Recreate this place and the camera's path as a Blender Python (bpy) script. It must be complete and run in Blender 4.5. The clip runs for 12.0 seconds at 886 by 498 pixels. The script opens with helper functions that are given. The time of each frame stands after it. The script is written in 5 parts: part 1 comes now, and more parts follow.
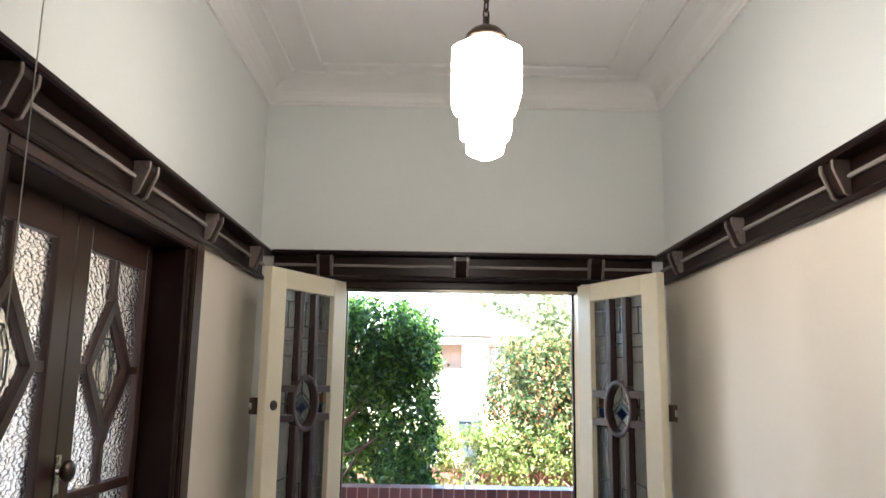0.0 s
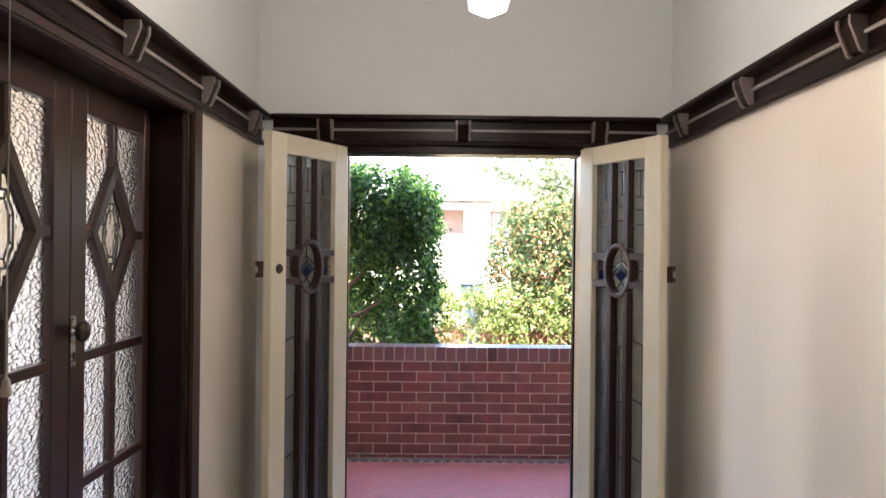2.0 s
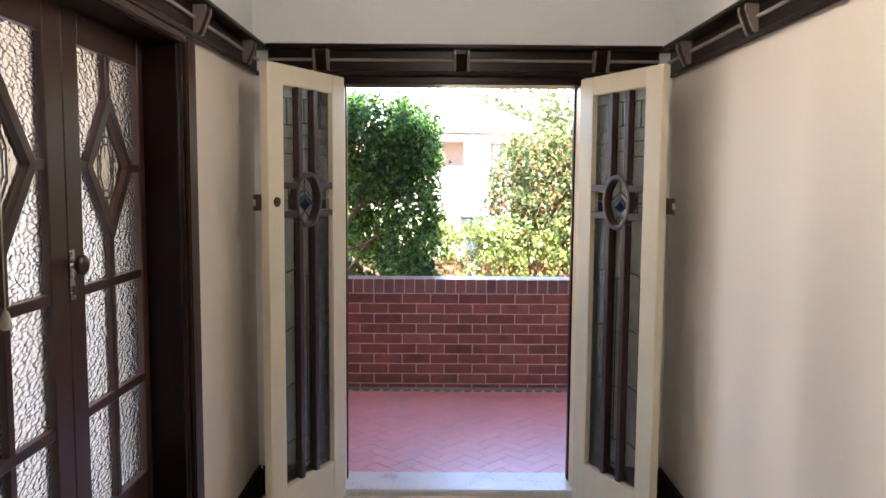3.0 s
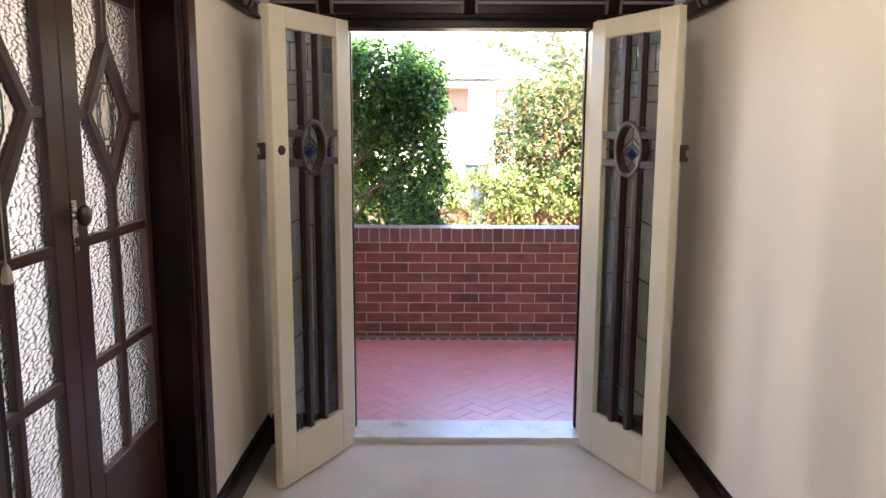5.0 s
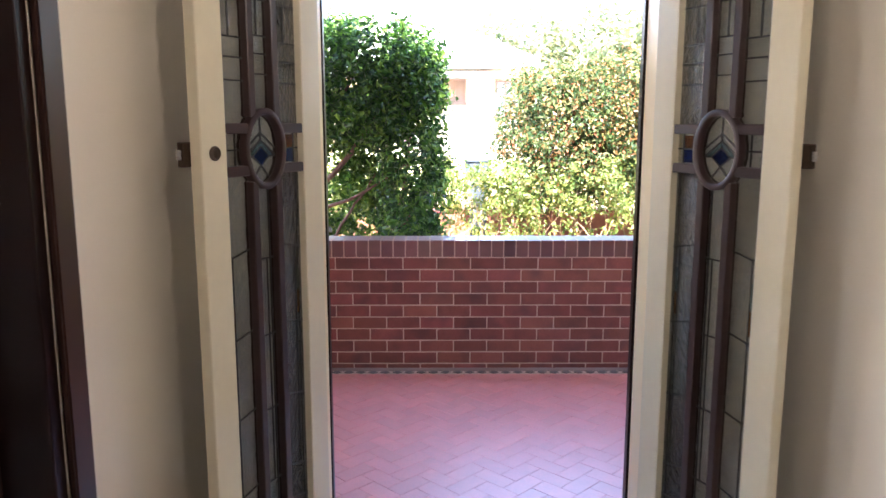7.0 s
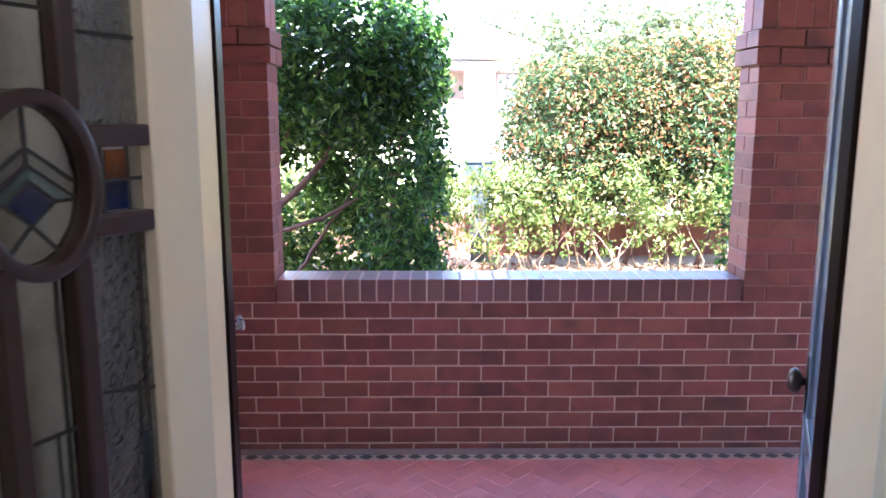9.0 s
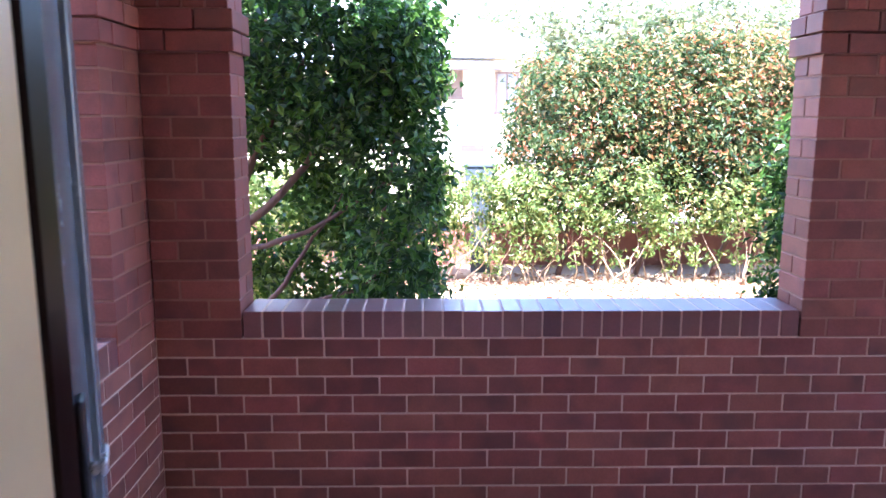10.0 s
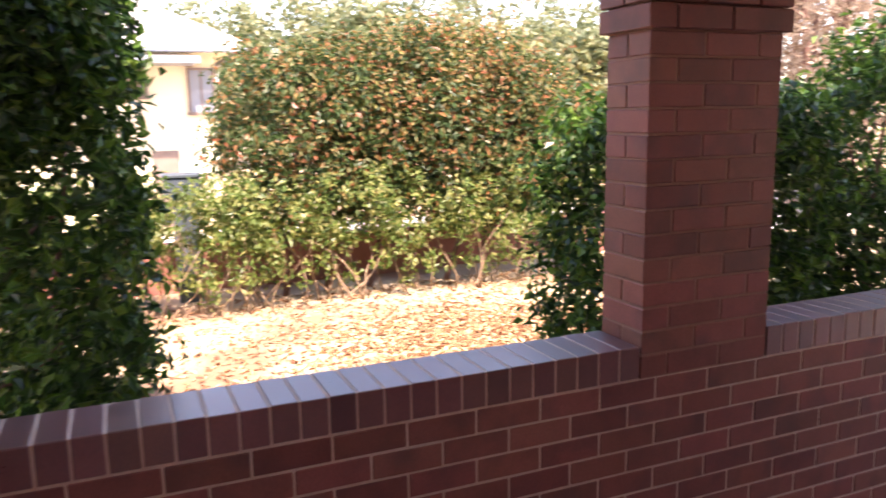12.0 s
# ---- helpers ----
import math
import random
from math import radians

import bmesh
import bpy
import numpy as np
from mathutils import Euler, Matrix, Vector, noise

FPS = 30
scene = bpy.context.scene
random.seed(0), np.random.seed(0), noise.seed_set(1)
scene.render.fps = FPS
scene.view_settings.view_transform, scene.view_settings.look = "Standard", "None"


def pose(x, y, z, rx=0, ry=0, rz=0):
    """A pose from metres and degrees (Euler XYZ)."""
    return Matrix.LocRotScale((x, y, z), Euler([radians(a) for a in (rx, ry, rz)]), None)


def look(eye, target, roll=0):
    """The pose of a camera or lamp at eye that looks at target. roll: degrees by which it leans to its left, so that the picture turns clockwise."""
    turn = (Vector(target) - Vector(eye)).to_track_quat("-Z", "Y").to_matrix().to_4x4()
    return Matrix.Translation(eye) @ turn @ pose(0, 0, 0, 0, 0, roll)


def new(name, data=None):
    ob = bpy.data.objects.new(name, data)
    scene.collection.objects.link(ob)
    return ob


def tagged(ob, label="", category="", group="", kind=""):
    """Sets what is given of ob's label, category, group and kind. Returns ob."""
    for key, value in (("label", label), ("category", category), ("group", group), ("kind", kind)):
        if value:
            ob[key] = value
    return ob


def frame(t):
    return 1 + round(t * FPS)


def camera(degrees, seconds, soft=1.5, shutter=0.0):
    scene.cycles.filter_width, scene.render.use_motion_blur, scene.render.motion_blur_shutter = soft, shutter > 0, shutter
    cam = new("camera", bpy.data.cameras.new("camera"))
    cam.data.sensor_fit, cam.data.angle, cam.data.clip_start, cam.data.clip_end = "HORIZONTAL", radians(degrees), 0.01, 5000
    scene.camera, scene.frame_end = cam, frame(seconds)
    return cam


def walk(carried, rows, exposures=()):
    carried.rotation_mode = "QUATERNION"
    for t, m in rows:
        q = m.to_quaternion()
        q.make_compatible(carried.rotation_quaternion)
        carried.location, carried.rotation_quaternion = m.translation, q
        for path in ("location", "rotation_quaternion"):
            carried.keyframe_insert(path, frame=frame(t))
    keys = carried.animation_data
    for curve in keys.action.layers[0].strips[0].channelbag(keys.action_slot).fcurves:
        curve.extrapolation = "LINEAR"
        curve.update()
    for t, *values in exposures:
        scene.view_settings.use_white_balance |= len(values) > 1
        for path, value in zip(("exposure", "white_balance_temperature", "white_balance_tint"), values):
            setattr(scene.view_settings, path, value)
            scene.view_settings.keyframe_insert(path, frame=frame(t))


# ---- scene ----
LAMP, ROOM = 3.4, 2.8
EXPOSURES = [(0, 3.82, 5900, 11), (3, 3.78, 6250, 18), (6.5, 3.92, 6350, 18), (9, 3.80, 5450, 21), (10, 3.48, 5350, 25), (10.5, 3.38, 6550, 26), (11, 3.10, 8400, 27), (11.5, 2.86, 8000, 28), (12, 2.40, 7350, 30)]
cam = camera(60.5, 12.0, shutter=0.4)
PATH = [
    (0, (-0.008, 0.365, 1.558), (-0.002, 2.333, 1.91), 0.9),
    (0.5, (-0.008, 0.368, 1.555), (-0.003, 2.35, 1.821), 0.8),
    (1, (-0.007, 0.369, 1.554), (-0.003, 2.361, 1.733), 0.7),
    (1.5, (-0.007, 0.367, 1.554), (-0.002, 2.365, 1.643), 0.7),
    (2, (-0.009, 0.371, 1.551), (-0.003, 2.371, 1.553), 0.6),
    (2.5, (-0.005, 0.373, 1.552), (0.002, 2.371, 1.466), 0.5),
    (3, (-0.002, 0.376, 1.551), (0.005, 2.368, 1.376), 0.4),
    (3.2, (0.0, 0.379, 1.548), (0.007, 2.368, 1.339), 0.4),
    (5, (-0.021, 0.426, 1.549), (-0.023, 2.402, 1.239), 0.2),
    (5.5, (-0.041, 0.547, 1.545), (-0.034, 2.521, 1.228), 0.1),
    (6, (-0.038, 0.811, 1.538), (-0.02, 2.785, 1.216), 0.0),
    (6.5, (-0.043, 1.119, 1.542), (-0.03, 3.092, 1.217), 0.1),
    (7.2, (-0.07, 1.557, 1.55), (-0.061, 3.530, 1.222), 0.0),
    (8.8, (-0.098, 2.677, 1.554), (-0.072, 4.648, 1.217), 0.1),
    (9, (-0.092, 2.797, 1.557), (-0.067, 4.767, 1.217), 0.1),
    (9.5, (-0.084, 3.117, 1.556), (-0.052, 5.088, 1.217), 0.1),
    (10, (-0.09, 3.424, 1.55), (-0.059, 5.395, 1.214), 0.1),
    (10.5, (-0.103, 3.732, 1.553), (-0.069, 5.703, 1.215), -0.1),
    (11, (-0.1, 4.015, 1.547), (0.096, 5.977, 1.212), -0.4),
    (11.5, (-0.102, 4.274, 1.56), (0.369, 6.188, 1.222), -0.5),
    (12, (-0.133, 4.477, 1.54), (0.646, 6.287, 1.2), -0.9),
]
walk(cam, [(t, look(eye, target, roll)) for t, eye, target, roll in PATH], EXPOSURES)

# ---- world and sun ----
SUN_AZ, SUN_EL = 183.0, 57.0     # compass bearing from +y towards +x, and elevation
world = bpy.data.worlds.new("sky")
scene.world = world
world.use_nodes = True
wn = world.node_tree
sky = wn.nodes.new("ShaderNodeTexSky")
sky.sky_type, sky.sun_disc = 'NISHITA', False
sky.sun_elevation, sky.sun_rotation = radians(SUN_EL), radians(SUN_AZ)
wn.links.new(sky.outputs[0], wn.nodes["Background"].inputs[0])
wn.nodes["Background"].inputs[1].default_value = 0.15
sun_data = bpy.data.lights.new("sun", "SUN")
sun_data.energy, sun_data.angle, sun_data.color = 4.0, radians(0.53), (1.0, 0.94, 0.84)
sun = new("sun", sun_data)
sdir = Vector((math.sin(radians(SUN_AZ)) * math.cos(radians(SUN_EL)), math.cos(radians(SUN_AZ)) * math.cos(radians(SUN_EL)), math.sin(radians(SUN_EL))))
sun.matrix_world = look(tuple(sdir * 30), (0, 0, 0))
# daylight in the side room's window opening
room_light = bpy.data.lights.new("room_window_light", "AREA")
room_light.shape, room_light.size, room_light.size_y, room_light.energy, room_light.color = 'RECTANGLE', 0.18, 1.5, ROOM, (1.0, 0.95, 0.88)
room_lamp = new("room_window_light", room_light)
room_lamp.matrix_world = look((-3.58, 2.34, 1.5), (-1.0, 2.34, 1.35))


# ---- materials ----
def material(name, base, rough=0.5, metal=0.0, var=0.15, scale=3.0, fine=40.0, bump=0.1, dist=0.004, stretch=(1, 1, 1),
             tint=None, random_amount=0.0, island=0.0, spec=0.5, coat=0.0, rough_var=0.1, second=None, second_at=(0.45, 0.6)):
    m = bpy.data.materials.new(name)
    m.use_nodes = True
    nt = m.node_tree
    N, L = nt.nodes, nt.links
    p = N["Principled BSDF"]
    tc, mp = N.new("ShaderNodeTexCoord"), N.new("ShaderNodeMapping")
    mp.inputs["Scale"].default_value = stretch
    L.new(tc.outputs["Object"], mp.inputs[0])
    if random_amount:
        shift = N.new("ShaderNodeMath"); shift.operation = 'MULTIPLY'; shift.inputs[1].default_value = 53.0
        L.new(N.new("ShaderNodeObjectInfo").outputs["Random"], shift.inputs[0]); L.new(shift.outputs[0], mp.inputs["Location"])
    big, small = N.new("ShaderNodeTexNoise"), N.new("ShaderNodeTexNoise")
    for node, sc, det in ((big, scale, 5), (small, fine, 3)):
        node.inputs["Scale"].default_value, node.inputs["Detail"].default_value = sc, det
        L.new(mp.outputs[0], node.inputs["Vector"])
    mix = N.new("ShaderNodeMix"); mix.data_type = 'RGBA'
    lo = tuple(c * (1 - var) for c in base)
    hi = tuple(min(1, c * (1 + var)) for c in (tint or base))
    mix.inputs[6].default_value, mix.inputs[7].default_value = (*lo, 1), (*hi, 1)
    add = N.new("ShaderNodeMath"); add.operation = 'ADD'; add.use_clamp = True
    mul = N.new("ShaderNodeMath"); mul.operation = 'MULTIPLY_ADD'
    L.new(small.outputs[0], mul.inputs[0]); mul.inputs[1].default_value, mul.inputs[2].default_value = 0.7, -0.35
    L.new(big.outputs[0], add.inputs[0]); L.new(mul.outputs[0], add.inputs[1])
    L.new(add.outputs[0], mix.inputs[0])
    colour = mix.outputs[2]
    if second:
        ramp = N.new("ShaderNodeMapRange")
        ramp.inputs[1].default_value, ramp.inputs[2].default_value = second_at
        patch = N.new("ShaderNodeTexNoise"); patch.inputs["Scale"].default_value, patch.inputs["Detail"].default_value = scale * 0.6, 6
        L.new(mp.outputs[0], patch.inputs["Vector"]); L.new(patch.outputs[0], ramp.inputs[0])
        m2 = N.new("ShaderNodeMix"); m2.data_type = 'RGBA'
        L.new(ramp.outputs[0], m2.inputs[0]); L.new(colour, m2.inputs[6]); m2.inputs[7].default_value = (*second, 1)
        colour = m2.outputs[2]
    if random_amount or island:
        src = N.new("ShaderNodeObjectInfo").outputs["Random"] if random_amount else N.new("ShaderNodeNewGeometry").outputs["Random Per Island"]
        amount = random_amount or island
        hsv, mr = N.new("ShaderNodeHueSaturation"), N.new("ShaderNodeMapRange")
        mr.inputs[3].default_value, mr.inputs[4].default_value = 1 - amount, 1 + amount
        L.new(src, mr.inputs[0]); L.new(mr.outputs[0], hsv.inputs["Value"])
        mh = N.new("ShaderNodeMath"); mh.operation = 'MULTIPLY_ADD'; mh.inputs[1].default_value, mh.inputs[2].default_value = 7.31, 0
        fr = N.new("ShaderNodeMath"); fr.operation = 'FRACT'
        L.new(src, mh.inputs[0]); L.new(mh.outputs[0], fr.inputs[0])
        mr2 = N.new("ShaderNodeMapRange"); mr2.inputs[3].default_value, mr2.inputs[4].default_value = 0.5 - amount * 0.04, 0.5 + amount * 0.04
        L.new(fr.outputs[0], mr2.inputs[0]); L.new(mr2.outputs[0], hsv.inputs["Hue"])
        L.new(colour, hsv.inputs["Color"]); colour = hsv.outputs[0]
    L.new(colour, p.inputs["Base Color"])
    rr = N.new("ShaderNodeMapRange")
    rr.inputs[3].default_value, rr.inputs[4].default_value = max(0.02, rough - rough_var), min(1, rough + rough_var)
    L.new(add.outputs[0], rr.inputs[0]); L.new(rr.outputs[0], p.inputs["Roughness"])
    p.inputs["Metallic"].default_value, p.inputs["Specular IOR Level"].default_value = metal, spec
    p.inputs["Coat Weight"].default_value, p.inputs["Coat Roughness"].default_value = coat, 0.40
    if bump:
        bp = N.new("ShaderNodeBump"); bp.inputs["Strength"].default_value, bp.inputs["Distance"].default_value = bump, dist
        L.new(small.outputs[0], bp.inputs["Height"]); L.new(bp.outputs[0], p.inputs["Normal"])
    return m


def leaf_material(name, colours, rough=0.35, through_light=0.35, spec=0.5):
    m = bpy.data.materials.new(name)
    m.use_nodes = True
    nt = m.node_tree
    N, L = nt.nodes, nt.links
    p, outp = N["Principled BSDF"], N["Material Output"]
    ramp = N.new("ShaderNodeValToRGB")
    ramp.color_ramp.elements[0].color, ramp.color_ramp.elements[1].color = (*colours[0][1], 1), (*colours[-1][1], 1)
    ramp.color_ramp.elements[0].position, ramp.color_ramp.elements[1].position = colours[0][0], colours[-1][0]
    for at, c in colours[1:-1]:
        ramp.color_ramp.elements.new(at).color = (*c, 1)
    L.new(N.new("ShaderNodeNewGeometry").outputs["Random Per Island"], ramp.inputs[0])
    L.new(ramp.outputs[0], p.inputs["Base Color"])
    p.inputs["Roughness"].default_value, p.inputs["Specular IOR Level"].default_value = rough, spec
    tr, mx = N.new("ShaderNodeBsdfTranslucent"), N.new("ShaderNodeMixShader")
    bright = N.new("ShaderNodeHueSaturation"); bright.inputs["Value"].default_value, bright.inputs["Saturation"].default_value = 1.8, 1.1
    L.new(ramp.outputs[0], bright.inputs["Color"]); L.new(bright.outputs[0], tr.inputs[0])
    mx.inputs[0].default_value = through_light
    L.new(p.outputs[0], mx.inputs[1]); L.new(tr.outputs[0], mx.inputs[2]); L.new(mx.outputs[0], outp.inputs[0])
    return m


def glass_material(name, colour=(1, 1, 1), rough=0.03, bump=0.4, scale=60.0, dist=0.01, cells=False, stretch=(1, 1, 1)):
    m = bpy.data.materials.new(name)
    m.use_nodes = True
    nt = m.node_tree
    N, L = nt.nodes, nt.links
    p = N["Principled BSDF"]
    p.inputs["Base Color"].default_value = (*colour, 1)
    p.inputs["Roughness"].default_value, p.inputs["IOR"].default_value = rough, 1.5
    p.inputs["Transmission Weight"].default_value = 1.0
    tc = N.new("ShaderNodeTexCoord")
    tx = N.new("ShaderNodeTexVoronoi" if cells else "ShaderNodeTexNoise")
    tx.inputs["Scale"].default_value = scale
    mp = N.new("ShaderNodeMapping")
    mp.inputs["Scale"].default_value = stretch
    L.new(tc.outputs["Object"], mp.inputs[0]); L.new(mp.outputs[0], tx.inputs["Vector"])
    bp = N.new("ShaderNodeBump"); bp.inputs["Strength"].default_value, bp.inputs["Distance"].default_value = bump, dist
    L.new(tx.outputs[0], bp.inputs["Height"]); L.new(bp.outputs[0], p.inputs["Normal"])
    return m


PLASTER = material("warm_white_wall_paint", (0.76, 0.69, 0.585), 0.55, var=0.03, scale=1.2, fine=90, bump=0.08, dist=0.002)
PLASTER_UP = material("off_white_upper_wall_paint", (0.70, 0.725, 0.705), 0.55, var=0.03, scale=1.2, fine=90, bump=0.08, dist=0.002)
CEILING = material("white_ceiling_paint", (0.76, 0.74, 0.72), 0.6, var=0.02, scale=1.0, fine=60, bump=0.05, dist=0.002)
DARKWOOD = material("dark_stained_wood", (0.010, 0.0034, 0.0026), 0.33, spec=0.15, var=0.45, scale=6, fine=45, bump=0.05, dist=0.001, stretch=(1, 1, 0.12), rough_var=0.06)
DARKWOOD_Y = material("dark_stained_wood_long", (0.012, 0.0048, 0.0037), 0.33, spec=0.15, var=0.45, scale=6, fine=45, bump=0.05, dist=0.001, stretch=(0.15, 0.15, 1), rough_var=0.06)
DOORWOOD = material("brown_stained_door_timber", (0.040, 0.019, 0.015), 0.34, spec=0.35, var=0.4, scale=5, fine=45, bump=0.05, dist=0.001, stretch=(1, 1, 0.10), rough_var=0.06)
MUNTIN = material("brown_painted_glazing_bar", (0.036, 0.018, 0.018), 0.36, var=0.12, scale=3, fine=70, bump=0.03, rough_var=0.04, dist=0.001)
# pale grey stands in for the sheen along the plate rail's bead
BEAD_SHEEN = material("bead_with_painted_sheen", (0.27, 0.24, 0.22), 0.35, var=0.2, scale=6, fine=60, bump=0.05, dist=0.001)
CHEEK_BROWN = material("pale_brown_cheek", (0.19, 0.155, 0.14), 0.3, var=0.25, scale=6, fine=60, bump=0.05, dist=0.001)
CREAM = material("cream_gloss_paint", (0.72, 0.66, 0.50), 0.3, var=0.05, scale=4, fine=35, bump=0.05, dist=0.002, second=(0.66, 0.59, 0.43), second_at=(0.6, 0.9), rough_var=0.03)
CARPET = material("beige_loop_carpet", (0.72, 0.69, 0.64), 0.95, var=0.25, scale=2.5, fine=220, bump=0.9, dist=0.006, spec=0.1)
SILL = material("worn_pale_threshold", (0.74, 0.74, 0.73), 0.30, var=0.2, scale=7, fine=120, bump=0.12, dist=0.002)
BRICK = material("red_brown_brick", (0.235, 0.089, 0.070), 0.55, spec=0.3, var=0.28, scale=9, fine=110, bump=0.22, dist=0.003, random_amount=0.20, second=(0.14, 0.064, 0.058), second_at=(0.48, 0.72))
BRICK_SILL = material("weathered_sill_brick", (0.165, 0.074, 0.066), 0.34, var=0.3, scale=9, fine=110, bump=0.12, dist=0.002, random_amount=0.3, spec=0.7, coat=0.6)
BRICK_JOINED = material("red_brown_brick_rest", (0.235, 0.089, 0.070), 0.55, spec=0.3, var=0.28, scale=9, fine=110, bump=0.22, dist=0.003, island=0.22)
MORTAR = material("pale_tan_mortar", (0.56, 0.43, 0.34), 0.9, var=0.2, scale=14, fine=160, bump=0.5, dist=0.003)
MORTAR_PIER = material("brown_pier_mortar", (0.29, 0.16, 0.12), 0.9, var=0.25, scale=9, fine=160, bump=0.5, dist=0.003)
TILE = material("red_clay_floor_tile", (0.66, 0.240, 0.220), 0.42, spec=1.0, coat=1.0, var=0.22, scale=7, fine=70, bump=0.07, dist=0.002, random_amount=0.06)
TILE_JOINED = material("red_clay_floor_tile_rest", (0.66, 0.240, 0.220), 0.42, spec=1.0, coat=1.0, var=0.22, scale=7, fine=70, bump=0.07, dist=0.002, island=0.06)
GROUT = material("dark_red_grout", (0.56, 0.20, 0.185), 0.6, var=0.2, scale=10, fine=120, bump=0.3, dist=0.002)
for m in (TILE, TILE_JOINED):
    m.node_tree.nodes["Principled BSDF"].inputs["Coat IOR"].default_value = 2.2
CONCRETE = material("grey_concrete_edging", (0.25, 0.215, 0.20), 0.7, var=0.18, scale=6, fine=90, bump=0.3, dist=0.003)
MOSAIC_W = material("cream_mosaic_tile", (0.50, 0.45, 0.38), 0.35, var=0.1, scale=10, fine=90, bump=0.1, dist=0.001)
MOSAIC_D = material("charcoal_mosaic_tile", (0.06, 0.065, 0.07), 0.35, var=0.2, scale=10, fine=90, bump=0.1, dist=0.001, random_amount=0.25)
BRASS_DARK = material("dark_bronze_metal", (0.09, 0.065, 0.05), 0.35, metal=0.9, var=0.2, scale=30, fine=120, bump=0.05, dist=0.001)
STEEL = material("brushed_steel", (0.55, 0.55, 0.56), 0.28, metal=1.0, var=0.1, scale=30, fine=200, bump=0.05, dist=0.001)
BLACK = material("black_enamel", (0.012, 0.012, 0.012), 0.35, var=0.2, scale=20, fine=90, bump=0.04, dist=0.001)
LEAD = material("dark_lead_came", (0.03, 0.03, 0.032), 0.45, metal=0.4, var=0.2, scale=40, fine=140, bump=0.1, dist=0.001)
YELLOW_CREAM = material("yellow_cream_frame_paint", (0.83, 0.68, 0.42), 0.35, var=0.06, scale=4, fine=35, bump=0.05, dist=0.002, rough_var=0.03)
SCREEN = material("grey_painted_screen_door", (0.17, 0.20, 0.235), 0.22, var=0.15, scale=6, fine=80, bump=0.06, dist=0.001)
CORD = material("off_white_cord", (0.55, 0.52, 0.46), 0.8, var=0.1, scale=60, fine=300, bump=0.3, dist=0.001)
BARK = material("brown_bark", (0.125, 0.066, 0.050), 0.85, var=0.4, scale=12, fine=60, bump=0.7, dist=0.01, stretch=(1, 1, 0.3))
TWIG = material("pale_twig_bark", (0.27, 0.185, 0.115), 0.85, var=0.3, scale=15, fine=70, bump=0.5, dist=0.005)
SOIL = material("dry_ground", (0.42, 0.32, 0.21), 0.95, var=0.35, scale=1.3, fine=24, bump=0.8, dist=0.03, second=(0.27, 0.16, 0.10), second_at=(0.48, 0.62), spec=0.1)
LITTER = leaf_material("dry_leaf_litter", [(0.0, (0.14, 0.06, 0.035)), (0.35, (0.27, 0.13, 0.065)), (0.7, (0.42, 0.27, 0.14)), (1.0, (0.60, 0.47, 0.29))], 0.7, 0.1, 0.2)
CAMELLIA = leaf_material("glossy_dark_green_leaf", [(0.0, (0.014, 0.036, 0.010)), (0.5, (0.030, 0.075, 0.018)), (0.8, (0.075, 0.155, 0.030)), (1.0, (0.13, 0.21, 0.045))], 0.34, 0.32, 0.35)
LILLY = leaf_material("green_and_copper_leaf", [(0.0, (0.020, 0.045, 0.014)), (0.45, (0.050, 0.085, 0.024)), (0.70, (0.105, 0.13, 0.05)), (0.82, (0.19, 0.155, 0.06)), (0.93, (0.32, 0.16, 0.065)), (1.0, (0.28, 0.10, 0.055))], 0.42, 0.35, 0.35)
COPPER = leaf_material("copper_young_leaf", [(0.0, (0.14, 0.17, 0.05)), (0.45, (0.24, 0.20, 0.07)), (0.8, (0.30, 0.15, 0.07)), (1.0, (0.30, 0.09, 0.05))], 0.3, 0.3)
# brighter copy of the camellia green, standing in for sun on the back leaves
CAMELLIA_SUNLIT = leaf_material("camellia_leaf_with_painted_sun", [(0.0, (0.018, 0.042, 0.009)), (0.5, (0.045, 0.090, 0.018)), (1.0, (0.12, 0.18, 0.038))], 0.36, 0.42, 0.35)
LOWLEAF = leaf_material("bright_green_hedge_leaf", [(0.0, (0.05, 0.09, 0.022)), (0.55, (0.14, 0.19, 0.05)), (1.0, (0.30, 0.29, 0.11))], 0.42, 0.4, 0.35)
DRYLEAF = leaf_material("pale_brown_dry_foliage", [(0.0, (0.19, 0.14, 0.10)), (0.6, (0.30, 0.235, 0.175)), (1.0, (0.41, 0.34, 0.27))], 0.6, 0.3, 0.2)
# greens lightened to stand in for haze and glare over the far trees
FARLEAF = leaf_material("hazed_tree_leaf", [(0.0, (0.09, 0.12, 0.06)), (0.6, (0.17, 0.19, 0.09)), (1.0, (0.28, 0.27, 0.15))], 0.5, 0.35)
HOUSEWALL = material("cream_rendered_wall", (0.78, 0.70, 0.50), 0.8, var=0.05, scale=2, fine=60, bump=0.2, dist=0.004)
ROOFTILE = material("pale_grey_roof_tile", (0.42, 0.40, 0.39), 0.7, var=0.2, scale=3, fine=40, bump=0.3, dist=0.01)
GUTTER = material("blue_grey_gutter_paint", (0.24, 0.26, 0.29), 0.45, var=0.1, scale=3, fine=50, bump=0.05, dist=0.002)
WINDOWWOOD = material("brown_window_timber", (0.20, 0.145, 0.115), 0.5, var=0.2, scale=6, fine=60, bump=0.1, dist=0.002)
ASPHALT = material("asphalt", (0.06, 0.06, 0.06), 0.9, var=0.2, scale=2, fine=160, bump=0.5, dist=0.006)
PAVING = material("pale_concrete_path", (0.52, 0.50, 0.46), 0.85, var=0.12, scale=2, fine=60, bump=0.2, dist=0.004)
